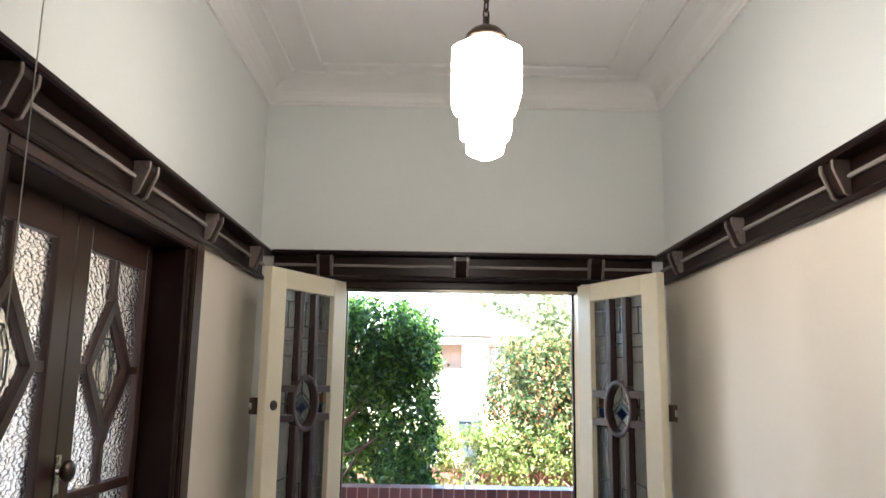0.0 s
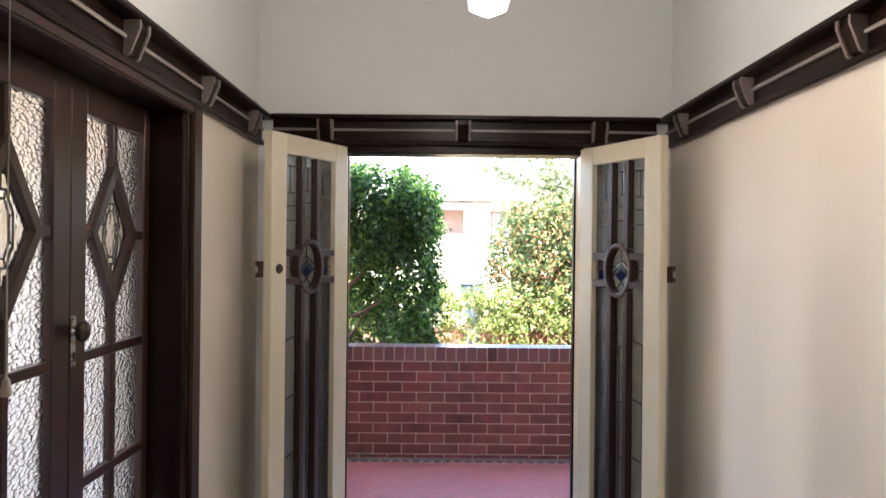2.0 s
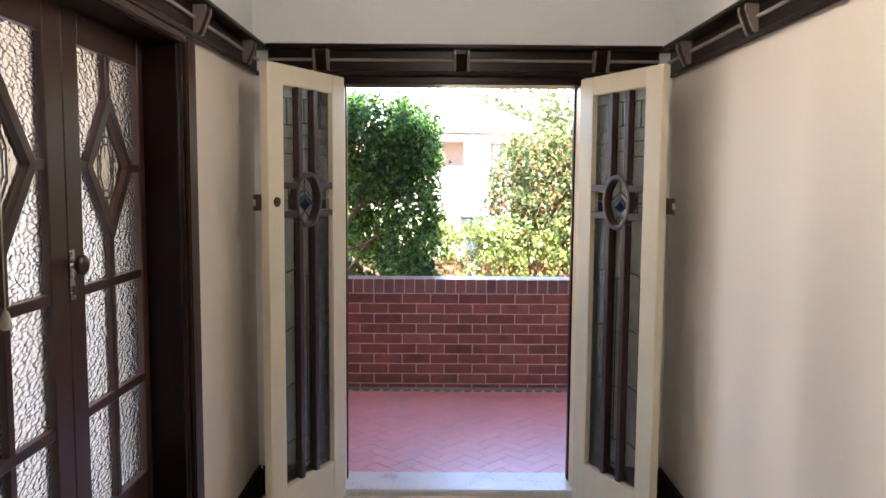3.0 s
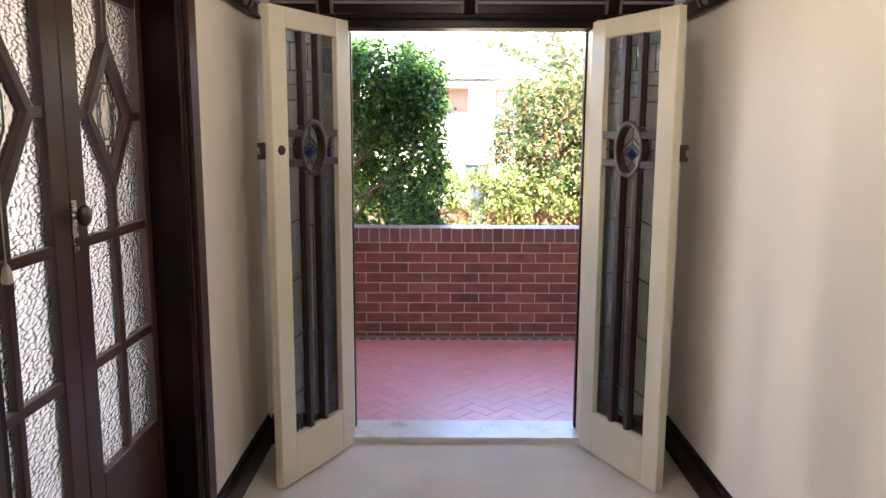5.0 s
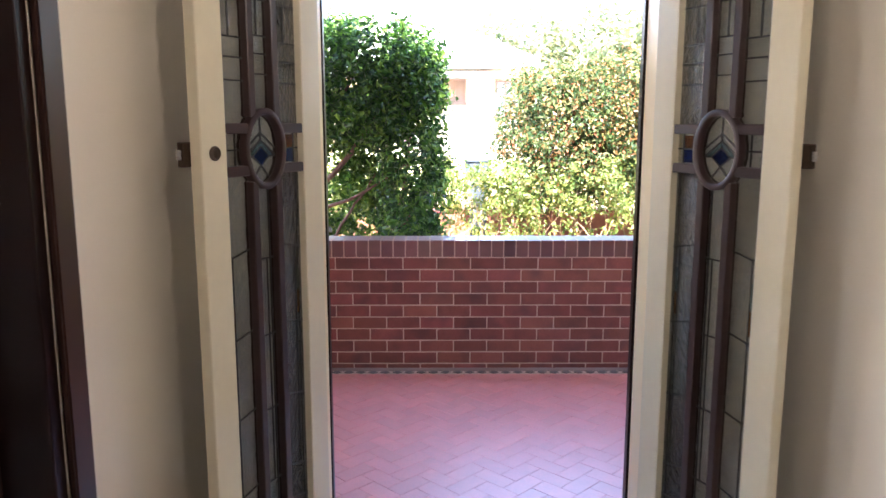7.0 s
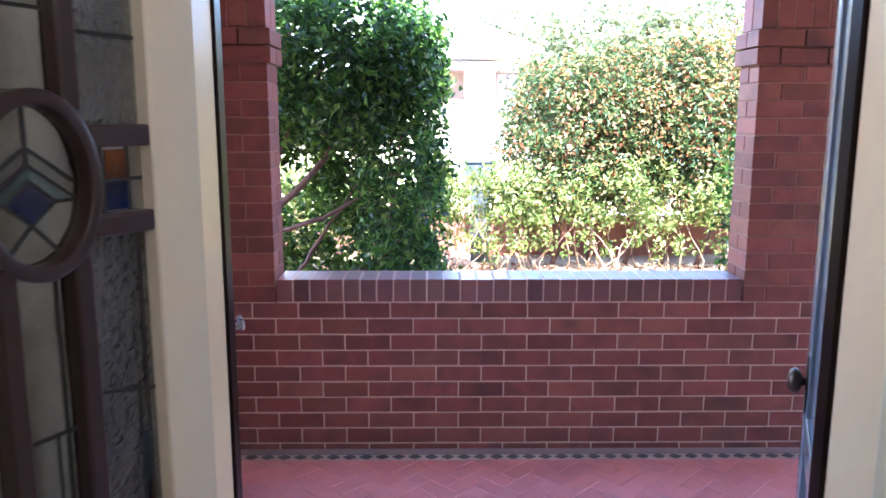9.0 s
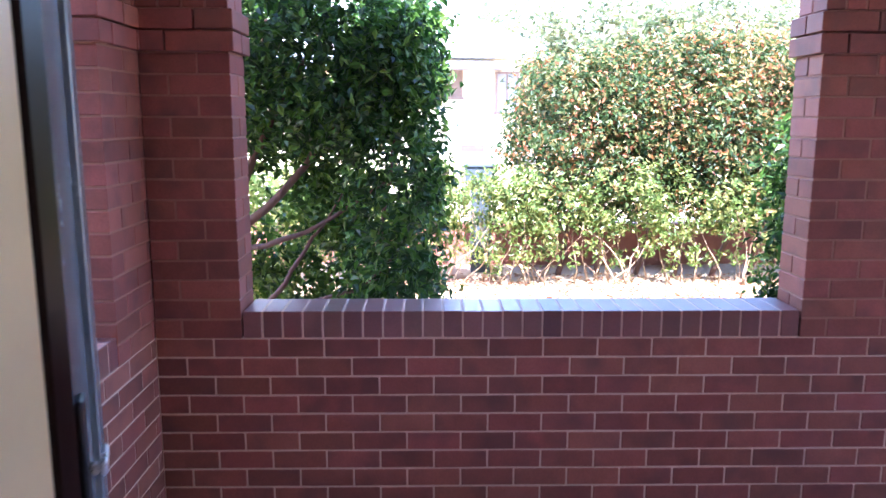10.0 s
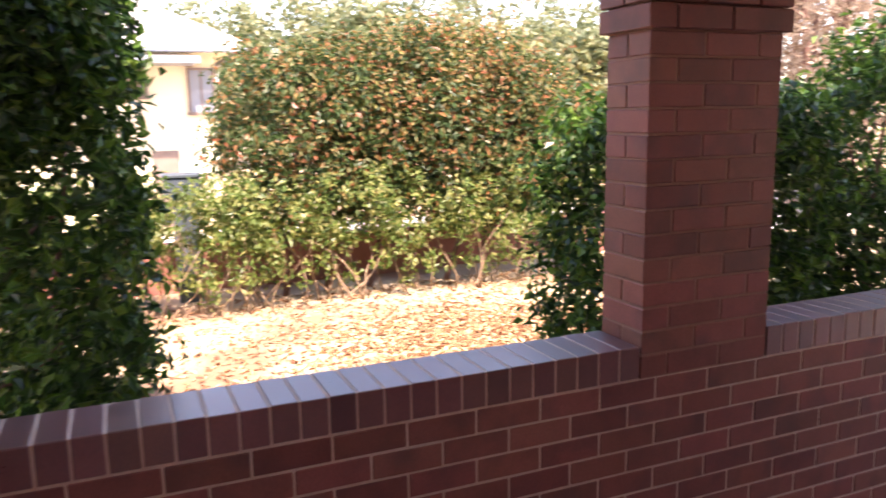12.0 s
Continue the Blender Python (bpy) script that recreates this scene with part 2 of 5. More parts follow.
BINPLASTIC = material("dark_green_letterbox_paint", (0.05, 0.065, 0.075), 0.5, var=0.15, scale=5, fine=60, bump=0.05, dist=0.002)
GLASS_HAMMER = glass_material("hammered_glass", (0.76, 0.79, 0.82), 0.20, 0.5, 100.0, 0.008, True, (1, 0.5, 1))
GLASS_RIPPLE = glass_material("rippled_leadlight_glass", (0.56, 0.56, 0.53), 0.03, 0.6, 20.0, 0.014)
# dark tint stands in for the shaded gap behind the hinge-side panes
GLASS_CRACKLE = glass_material("crackled_glass_with_painted_shade", (0.24, 0.25, 0.26), 0.02, 0.8, 60.0, 0.016)
GLASS_BLUE = glass_material("cobalt_glass", (0.012, 0.035, 0.30), 0.06, 0.2, 60.0, 0.004)
GLASS_PALE = glass_material("pale_blue_glass", (0.45, 0.68, 0.78), 0.06, 0.2, 60.0, 0.004)
GLASS_AMBER = glass_material("amber_glass", (0.50, 0.17, 0.05), 0.06, 0.2, 60.0, 0.004)
LAMPGLASS = material("lit_opal_glass", (0.9, 0.88, 0.82), 0.35, var=0.02, bump=0)
LAMPGLASS.node_tree.nodes["Principled BSDF"].inputs["Emission Color"].default_value = (1.0, 0.87, 0.71, 1)
LAMPGLASS.node_tree.nodes["Principled BSDF"].inputs["Emission Strength"].default_value = LAMP


# ---- mesh helpers ----
INVERSE = {}


def box(bm, x0, x1, y0, y1, z0, z1):
    v = [bm.verts.new(c) for c in ((x0, y0, z0), (x1, y0, z0), (x1, y1, z0), (x0, y1, z0), (x0, y0, z1), (x1, y0, z1), (x1, y1, z1), (x0, y1, z1))]
    for q in ((3, 2, 1, 0), (4, 5, 6, 7), (0, 1, 5, 4), (1, 2, 6, 5), (2, 3, 7, 6), (3, 0, 4, 7)):
        bm.faces.new([v[i] for i in q])
    return bm


def boxes(*rows):
    bm = bmesh.new()
    for r in rows:
        box(bm, *r)
    return bm


def soft(bm, width=0.004, segments=1):
    bmesh.ops.bevel(bm, geom=bm.edges[:], offset=width, segments=segments, affect='EDGES', clamp_overlap=True)
    return bm


def prism(points, axis, a, b):
    """A closed profile drawn out along x, y or z from a to b."""
    bm = bmesh.new()
    ends = []
    for t in (a, b):
        ends.append([bm.verts.new({'x': (t, p, q), 'y': (p, t, q), 'z': (p, q, t)}[axis]) for p, q in points])
    n = len(points)
    bm.faces.new(ends[0]); bm.faces.new(ends[1][::-1])
    for i in range(n):
        bm.faces.new((ends[0][i], ends[1][i], ends[1][(i + 1) % n], ends[0][(i + 1) % n]))
    bmesh.ops.recalc_face_normals(bm, faces=bm.faces[:])
    return bm


def turned(profile, sides=24, at=(0, 0, 0), close=True):
    """A body turned about z from rows of radius and height."""
    bm = bmesh.new()
    rings = []
    for r, z in profile:
        rings.append([bm.verts.new((at[0] + r * math.cos(2 * math.pi * (i + 0.5) / sides), at[1] + r * math.sin(2 * math.pi * (i + 0.5) / sides), at[2] + z)) for i in range(sides)])
    for a, b in zip(rings, rings[1:]):
        for i in range(sides):
            bm.faces.new((a[i], a[(i + 1) % sides], b[(i + 1) % sides], b[i]))
    if close:
        bm.faces.new(rings[0][::-1]); bm.faces.new(rings[-1])
    bmesh.ops.recalc_face_normals(bm, faces=bm.faces[:])
    return bm


def tube(points, radii, sides=7, bm=None):
    """A tapered limb through points."""
    bm = bm or bmesh.new()
    rings = []
    for i, p in enumerate(points):
        p = Vector(p)
        d = Vector(points[min(i + 1, len(points) - 1)]) - Vector(points[max(i - 1, 0)])
        q = d.to_track_quat('Z', 'Y')
        rings.append([bm.verts.new(p + q @ Vector((radii[i] * math.cos(2 * math.pi * k / sides), radii[i] * math.sin(2 * math.pi * k / sides), 0))) for k in range(sides)])
    for a, b in zip(rings, rings[1:]):
        for k in range(sides):
            bm.faces.new((a[k], a[(k + 1) % sides], b[(k + 1) % sides], b[k]))
    bm.faces.new(rings[0][::-1]); bm.faces.new(rings[-1])
    return bm


def finish(name, bm, mat, smooth=False):
    me = bpy.data.meshes.new(name)
    bm.to_mesh(me)
    bm.free()
    me.materials.append(mat)
    if smooth:
        for p in me.polygons:
            p.use_smooth = True
    return me


def structure(name, bm, mat, label="", smooth=False):
    return tagged(new(name, finish(name, bm, mat, smooth)), label, "", "", "structure")


def thing(name, label, category, m=None, group=""):
    ob = tagged(new(name), label, category, group)
    ob.matrix_world = m or Matrix.Identity(4)
    ob.empty_display_size = 0.1
    return ob


def at_base(name, label, category, place, group=""):
    """A thing whose parts are drawn in world coordinates; its Empty stands at its base."""
    ob = thing(name, label, category, Matrix.Translation(place), group)
    INVERSE[ob.name] = Matrix.Translation(place).inverted()
    return ob


def part(name, bm, mat, parent, label="", smooth=False):
    ob = new(name, finish(name, bm, mat, smooth))
    ob.parent = parent
    if parent.name in INVERSE:
        ob.matrix_parent_inverse = INVERSE[parent.name]
    return tagged(ob, label)


def solo(name, bm, mat, label, category, smooth=False, group="", kind=""):
    return tagged(new(name, finish(name, bm, mat, smooth)), label, category, group, kind)


PIECES = {}


def piece(name, parent, mat, x0, x1, y0, y1, z0, z1, bevel=0.003):
    """One brick, tile or block as an object of its own; alike sizes share a mesh."""
    key = (name, mat.name, round(x1 - x0, 3), round(y1 - y0, 3), round(z1 - z0, 3))
    if key not in PIECES:
        a, b, c = (x1 - x0) / 2, (y1 - y0) / 2, (z1 - z0) / 2
        PIECES[key] = finish(name, soft(boxes((-a, a, -b, b, -c, c)), bevel), mat)
    ob = bpy.data.objects.new(name, PIECES[key])
    scene.collection.objects.link(ob)
    ob.location = ((x0 + x1) / 2, (y0 + y1) / 2, (z0 + z1) / 2 + random.uniform(-0.0009, 0.0009))
    ob.rotation_euler = (radians(random.uniform(-0.35, 0.35)), radians(random.uniform(-0.35, 0.35)), radians(random.uniform(-0.25, 0.25)))
    ob.parent = parent
    return ob

# ---- hall: floor, walls, ceiling ----
XW, XE, YS, YN, HC = -0.893, 1.097, -2.2, 4.035, 3.065
DX0, DX1, DH = -0.467, 0.647, 2.012       # front doorway
LY0, LY1 = 1.868, 2.967                      # side doorway
structure("floor", soft(boxes((XW - 0.16, XE, YS, YN - 0.008, -0.12, 0.0)), 0.002), CARPET, "beige loop pile carpet fitted over the hall floor")
structure("wall_west", boxes((XW - 0.14, XW, LY1 + 0.05, YN, 0, 2.075), (XW - 0.14, XW, YS, LY0 - 0.05, 0, 2.075), (XW - 0.14, XW, LY0 - 0.05, LY1 + 0.05, DH + 0.045, 2.075)), PLASTER, "warm white painted plaster wall")
structure("wall_west_upper", boxes((XW - 0.14, XW, YS, YN, 2.077, HC)), PLASTER_UP, "off-white painted plaster wall above the plate rail")
structure("wall_east", boxes((XE, XE + 0.2, YS, YN, 0, 2.075)), PLASTER, "warm white painted plaster wall")
structure("wall_east_upper", boxes((XE, XE + 0.2, YS, YN, 2.077, HC)), PLASTER_UP, "off-white painted plaster wall above the plate rail")
structure("wall_south", boxes((XW - 0.14, XE + 0.2, YS - 0.2, YS, 0, HC)), PLASTER, "plain warm white painted plaster wall")
structure("wall_north", boxes((XW - 0.14, DX0 - 0.03, YN, YN + 0.13, 0, HC), (DX1 + 0.03, XE + 0.2, YN, YN + 0.13, 0, HC), (DX0 - 0.03, DX1 + 0.03, YN, YN + 0.13, DH + 0.045, HC)), PLASTER_UP, "off-white painted plaster wall round the front doorway")
structure("ceiling", boxes((XW - 0.14, XE + 0.2, YS - 0.2, YN + 0.16, HC, HC + 0.12)), CEILING, "white painted plaster ceiling")


def cornice_profile(side):
    pts = [(0, 0), (0, -0.125), (0.012, -0.125), (0.012, -0.112)]
    for i in range(7):
        a = math.pi / 2 * i / 6
        pts.append((0.018 + 0.115 * (1 - math.cos(a)), -0.105 + 0.09 * math.sin(a)))
    pts += [(0.150, -0.015), (0.150, 0)]
    return [(p * side, q) for p, q in pts]


structure("cornice_west", prism([(XW + p, HC + q) for p, q in cornice_profile(1)], 'y', YS, YN), CEILING, "white coved plaster cornice")
structure("cornice_east", prism([(XE + p, HC + q) for p, q in cornice_profile(-1)], 'y', YS, YN), CEILING, "white coved plaster cornice")
structure("cornice_north", prism([(YN + p, HC + q) for p, q in cornice_profile(-1)], 'x', XW, XE), CEILING, "white coved plaster cornice")
structure("cornice_south", prism([(YS + p, HC + q) for p, q in cornice_profile(1)], 'x', XW, XE), CEILING, "white coved plaster cornice")
fx0, fx1, fy0, fy1 = -0.622, 0.816, -1.9, 3.805
structure("ceiling_moulding", soft(boxes((fx0, fx0 + 0.035, fy0, fy1, HC - 0.016, HC), (fx1 - 0.035, fx1, fy0, fy1, HC - 0.016, HC), (fx0 + 0.035, fx1 - 0.035, fy1 - 0.035, fy1, HC - 0.016, HC), (fx0 + 0.035, fx1 - 0.035, fy0, fy0 + 0.035, HC - 0.016, HC)), 0.005, 2), CEILING, "white plaster strip moulding framing the ceiling")

skirt = [(0, 0), (0.022, 0), (0.022, 0.112), (0.016, 0.130), (0.010, 0.137), (0.008, 0.150), (0, 0.150)]
structure("baseboard_west", prism([(XW + p, q) for p, q in skirt], 'y', LY1 + 0.145, YN), DARKWOOD_Y, "dark stained timber baseboard")
structure("baseboard_west_south", prism([(XW + p, q) for p, q in skirt], 'y', YS, LY0 - 0.145), DARKWOOD_Y, "dark stained timber baseboard")
structure("baseboard_east", prism([(XE - p, q) for p, q in skirt], 'y', YS, YN), DARKWOOD_Y, "dark stained timber baseboard")
structure("baseboard_north_west", prism([(YN - p, q) for p, q in skirt], 'x', XW + 0.022, DX0 - 0.06), DARKWOOD_Y, "dark stained timber baseboard")
structure("baseboard_north_east", prism([(YN - p, q) for p, q in skirt], 'x', DX1 + 0.06, XE - 0.022), DARKWOOD_Y, "dark stained timber baseboard")

# plate rail: shelf, backing board, bead and brackets
def rail(name, along, a, b, wall, s, places):
    """A run of plate rail on the wall plane 'wall'; s is the way out of the wall."""
    def run(prof, mat, nm, parent, lab=""):
        return part(nm, prism([(wall + s * p, q) for p, q in prof], 'y' if along == 'y' else 'x', a, b), mat, parent, lab)
    r = tagged(new(name, finish(name, prism([(wall + s * p, q) for p, q in ((0, 2.075), (0.016, 2.075), (0.016, 2.167), (0, 2.167))], 'y' if along == 'y' else 'x', a, b), DARKWOOD_Y)), "dark stained timber plate rail with stepped brackets", "plate rail", "", "structure")
    run(((0, 2.168), (0.066, 2.168), (0.072, 2.173), (0.072, 2.184), (0.066, 2.189), (0, 2.189)), DARKWOOD_Y, "shelf", r)
    run(((0.017, 2.116), (0.026, 2.116), (0.029, 2.122), (0.026, 2.128), (0.017, 2.128)), BEAD_SHEEN, "bead", r, "bead moulding with its sheen painted as pale grey")
    run(((0.017, 2.048), (0.024, 2.048), (0.028, 2.054), (0.026, 2.068), (0.017, 2.072)), DARKWOOD_Y, "lower_moulding", r)
    prof = ((0.017, 2.167), (0.058, 2.167), (0.058, 2.146), (0.030, 2.078), (0.017, 2.07))
    edge = ((0.017, 2.1675), (0.064, 2.1675), (0.064, 2.144), (0.036, 2.074), (0.017, 2.065))
    for c in places:
        for nm, pr, w0, w1, mt in (("bracket", prof, -0.026, 0.026, DARKWOOD), ("bracket_cheek", edge, -0.038, -0.0262, CHEEK_BROWN), ("bracket_cheek", edge, 0.0262, 0.038, CHEEK_BROWN)):
            bm = prism([(wall + s * p, q) for p, q in pr], 'y' if along == 'y' else 'x', c + w0, c + w1)
            part(nm, soft(bm, 0.0015), mt, r)
    return r


west_places = [3.81, 3.14, 2.47, 1.80, 1.13, 0.46, -0.21, -0.88, -1.55]
east_places = [3.76, 3.06, 2.35, 1.64, 0.93, 0.22, -0.49, -1.20, -1.91]
rail("plate_rail_west", 'y', YS, YN, XW, 1, west_places)
rail("plate_rail_east", 'y', YS, YN, XE, -1, east_places)
rail("plate_rail_north", 'x', XW + 0.074, XE - 0.074, YN, -1, [-0.567, 0.092, 0.746])

# front door frame and threshold
YH = 4.186                                  # outer face of the house wall
structure("door_frame_front", soft(boxes((DX0 - 0.034, DX0 - 0.006, 4.014, 4.152, 0.03, DH), (DX1 + 0.014, DX1 + 0.036, 3.996, 4.152, 0.03, DH)), 0.003), YELLOW_CREAM, "yellow cream lining of the front doorway")
structure("door_head_front", soft(boxes((DX0 - 0.03, DX1 + 0.03, YN - 0.004, YH - 0.002, DH + 0.001, DH + 0.044)), 0.004), DARKWOOD, "dark stained timber head of the front doorway")
structure("door_post_outer", soft(boxes((DX0 - 0.03, DX0 - 0.001, 4.153, YH + 0.012, 0.03, DH), (DX1 + 0.006, DX1 + 0.034, 4.153, YH + 0.012, 0.03, DH)), 0.004), DARKWOOD, "dark stained timber posts of the screen doors")
structure("threshold", soft(boxes((DX0 - 0.029, DX1 + 0.029, YN - 0.006, 4.272, -0.03, 0.028)), 0.006, 2), SILL, "worn pale threshold polished by feet")
structure("step", soft(boxes((DX0 - 0.05, DX1 + 0.05, YH + 0.001, 4.262, -0.15, -0.031)), 0.006), CONCRETE, "grey concrete step below the threshold")


# ---- front door leaves ----
def ellipse_ring(cx, cz, ro, ri, y0, y1, n=40):
    bm = bmesh.new()
    rings = []
    for (rx, rz), y in ((ro, y0), (ro, y1), (ri, y1), (ri, y0)):
        rings.append([bm.verts.new((cx + rx * math.cos(2 * math.pi * i / n), y, cz + rz * math.sin(2 * math.pi * i / n))) for i in range(n)])
    for k in range(4):
        a, b = rings[k], rings[(k + 1) % 4]
        for i in range(n):
            bm.faces.new((a[i], a[(i + 1) % n], b[(i + 1) % n], b[i]))
    bmesh.ops.recalc_face_normals(bm, faces=bm.faces[:])
    return bm


def sheet(points, y, thick):
    return prism([(p, q) for p, q in points], 'y', y - thick / 2, y + thick / 2)


def came(bm, p, q, y, w=0.005, t=0.006):
    """A lead strip from p to q in a pane at depth y."""
    d = Vector((q[0] - p[0], q[1] - p[1]))
    n = Vector((-d.y, d.x)).normalized() * (w / 2)
    corners = [(p[0] + n.x, p[1] + n.y), (q[0] + n.x, q[1] + n.y), (q[0] - n.x, q[1] - n.y), (p[0] - n.x, p[1] - n.y)]
    lo = [bm.verts.new((a, y - t / 2, b)) for a, b in corners]
    hi = [bm.verts.new((a, y + t / 2, b)) for a, b in corners]
    bm.faces.new(lo); bm.faces.new(hi[::-1])
    for i in range(4):
        bm.faces.new((lo[i], lo[(i + 1) % 4], hi[(i + 1) % 4], hi[i]))


def front_leaf(m, s, label):
    """A leaf from its hinge (u = 0) to its free edge; s is the side on which its thickness lies."""
    d = thing("front_door_leaf", label, "door", m, "front door leaves")
    W, T = 0.556, 0.042 * s
    y0, y1 = sorted((0.0, T))
    ym = T * 0.66
    z0, z1, gz0, gz1, gu0, gu1 = 0.008, 2.006, 0.210, 1.925, 0.098, 0.455
    part("stile", soft(boxes((0.002, gu0, y0, y1, z0, z1)), 0.003), CREAM, d, "cream painted hinge stile")
    part("stile", soft(boxes((gu1, W, y0, y1, z0, z1)), 0.003), CREAM, d, "cream painted lock stile with chipped edge")
    part("rail", soft(boxes((gu0 + 0.0005, gu1 - 0.0005, y0 + 0.0005, y1 - 0.0005, z0, gz0)), 0.002), CREAM, d)
    part("rail", soft(boxes((gu0 + 0.0005, gu1 - 0.0005, y0 + 0.0005, y1 - 0.0005, gz1, z1)), 0.002), CREAM, d)
    b0, b1 = sorted((T * 0.04, T * 0.96))
    cu, cz, ro, ri = 0.280, 1.447, (0.094, 0.121), (0.075, 0.101)
    for c in (0.225, 0.335):
        dz = ro[1] * math.sqrt(max(0, 1 - ((c - cu) / ro[0]) ** 2)) - 0.004
        part("glazing_bar", soft(boxes((c - 0.014, c + 0.014, b0, b1, cz + dz, gz1)), 0.003), MUNTIN, d)
        part("glazing_bar", soft(boxes((c - 0.014, c + 0.014, b0, b1, gz0, cz - dz)), 0.003), MUNTIN, d)
    for zc in (1.508, 1.386):
        du = ro[0] * math.sqrt(max(0, 1 - ((zc - cz) / ro[1]) ** 2)) - 0.004
        part("cross_bar", soft(boxes((gu0, cu - du, b0, b1, zc - 0.015, zc + 0.015)), 0.003), MUNTIN, d)
        part("cross_bar", soft(boxes((cu + du, gu1, b0, b1, zc - 0.015, zc + 0.015)), 0.003), MUNTIN, d)
    part("oval_ring", soft(ellipse_ring(cu, cz, ro, ri, b0 - 0.002, b1 + 0.002), 0.002), MUNTIN, d, "brown oval glazing ring", True)
    cols = ((gu0, 0.211), (0.239, 0.321), (0.349, gu1))
    for i, (a, b) in enumerate(cols):
        for lo, hi in ((1.523 if i != 1 else 1.556, gz1), (gz0, 1.371 if i != 1 else 1.338)):
            pane = part("pane", boxes((a - 0.003, b + 0.003, ym - 0.002, ym + 0.002, lo - 0.003, hi + 0.003)), GLASS_RIPPLE if i else GLASS_CRACKLE, d, "rippled leadlight glass pane" if i else "crackled leadlight glass pane, tinted dark for the shade behind it")
            pane.visible_shadow = False
            bm = bmesh.new()
            h = hi - lo
            mid = (a + b) / 2
            if h > 0.6:
                for f in (0.80, 0.585, 0.37, 0.155, 0.055):
                    came(bm, (a, lo + f * h + 0.012 * (i - 1)), (b, lo + f * h - 0.012 * (i - 1)), ym)
                e = a + 0.014 if i != 2 else b - 0.014
                came(bm, (e, lo), (e, hi), ym)
                came(bm, (e + 0.016 * (1 if i != 2 else -1), lo + 0.155 * h), (e + 0.016 * (1 if i != 2 else -1), lo + 0.8 * h), ym, 0.003)
            else:
                for f in (0.88, 0.60, 0.46, 0.30):
                    came(bm, (a, lo + f * h), (b, lo + f * h), ym)
                came(bm, (mid, lo + 0.60 * h), (mid, lo + 0.88 * h), ym)
            tagged(part("lead_came", bm, LEAD, pane), kind="stuff")
            if h > 0.6 and i != 1:
                e = a + 0.022 if i == 0 else b - 0.022
                for g, mt in ((0.60, GLASS_AMBER), (0.67, GLASS_PALE)):
                    q = part("coloured_glass", boxes((e - 0.007, e + 0.007, ym - 0.003, ym + 0.003, lo + g * h, lo + (g + 0.065) * h)), mt, pane)
                    q.visible_shadow = False
    for a, b in ((gu0, 0.189), (0.371, gu1)):
        pane = part("pane", boxes((a, b, ym - 0.002, ym + 0.002, 1.401, 1.493)), GLASS_RIPPLE, d, "small side pane with amber and blue squares" if a < 0.3 else "small leaded side pane")
        pane.visible_shadow = False
        w = (b - a)
        for k, mt in () if a > 0.3 else ((1.448, GLASS_AMBER), (1.404, GLASS_BLUE)):
            q = part("coloured_glass", boxes((a + 0.30 * w, a + 0.72 * w, ym - 0.0032, ym + 0.0032, k, k + 0.040)), mt, pane)
            q.visible_shadow = False
        bm = bmesh.new()
        came(bm, (a, 1.446), (b, 1.446), ym)
        came(bm, (a + 0.27 * w, 1.401), (a + 0.27 * w, 1.493), ym)
        came(bm, (a + 0.75 * w, 1.401), (a + 0.75 * w, 1.493), ym)
        tagged(part("lead_came", bm, LEAD, pane), kind="stuff")
    oval = part("oval_pane", sheet([(cu + (ri[0] + 0.003) * math.cos(a * math.pi / 18), cz + (ri[1] + 0.003) * math.sin(a * math.pi / 18)) for a in range(36)], ym, 0.004), GLASS_RIPPLE, d, "oval leadlight with chevrons and a cobalt diamond")
    oval.visible_shadow = False
    bm = bmesh.new()
    dc = cz - 0.022
    for w, h in ((0.036, 0.028),):
        for p, q in (((-w, 0), (0, h)), ((0, h), (w, 0)), ((w, 0), (0, -h)), ((0, -h), (-w, 0))):
            came(bm, (cu + p[0], dc + p[1]), (cu + q[0], dc + q[1]), ym)
    for lift, half in ((0.018, 0.066), (0.040, 0.066)):
        came(bm, (cu - half, dc + 0.002 + lift - 0.018), (cu, dc + 0.030 + lift), ym)
        came(bm, (cu + half, dc + 0.002 + lift - 0.018), (cu, dc + 0.030 + lift), ym)
    came(bm, (cu, dc + 0.048), (cu, cz + 0.099), ym)
    came(bm, (cu - 0.066, dc), (cu - 0.036, dc), ym); came(bm, (cu + 0.066, dc), (cu + 0.036, dc), ym)
    came(bm, (cu, dc - 0.028), (cu - 0.035, cz - 0.086), ym); came(bm, (cu, dc - 0.028), (cu + 0.035, cz - 0.086), ym)
    tagged(part("lead_came", bm, LEAD, oval), kind="stuff")
    q = part("coloured_glass", sheet([(cu - 0.034, dc), (cu, dc + 0.026), (cu + 0.034, dc), (cu, dc - 0.026)], ym, 0.0062), GLASS_BLUE, oval, "cobalt blue diamond"); q.visible_shadow = False
    for sd in (-1, 1):
        q = part("coloured_glass", sheet([(cu + sd * 0.038, dc + 0.001), (cu, dc + 0.030), (cu, dc + 0.045), (cu + sd * 0.056, dc + 0.003)], ym, 0.0060), GLASS_PALE, oval, "pale blue chevron"); q.visible_shadow = False
    # lock case on the hidden face, reaching past the free edge
    k0, k1 = sorted((T + 0.001 * s, T + 0.026 * s))
    lock = part("lock_case", soft(boxes((W - 0.07, W + 0.022, k0, k1, 1.405, 1.472)), 0.003), BRASS_DARK, d, "dark metal rim lock case")
    part("lock_bolt", soft(boxes((W + 0.0225, W + 0.032, k0 + 0.006, k1 - 0.006, 1.425, 1.452)), 0.002), STEEL, lock)
    return d


def leaf_pose(hx, hy, fx, fy):
    return pose(hx, hy, 0, 0, 0, math.degrees(math.atan2(fy - hy, fx - hx)))


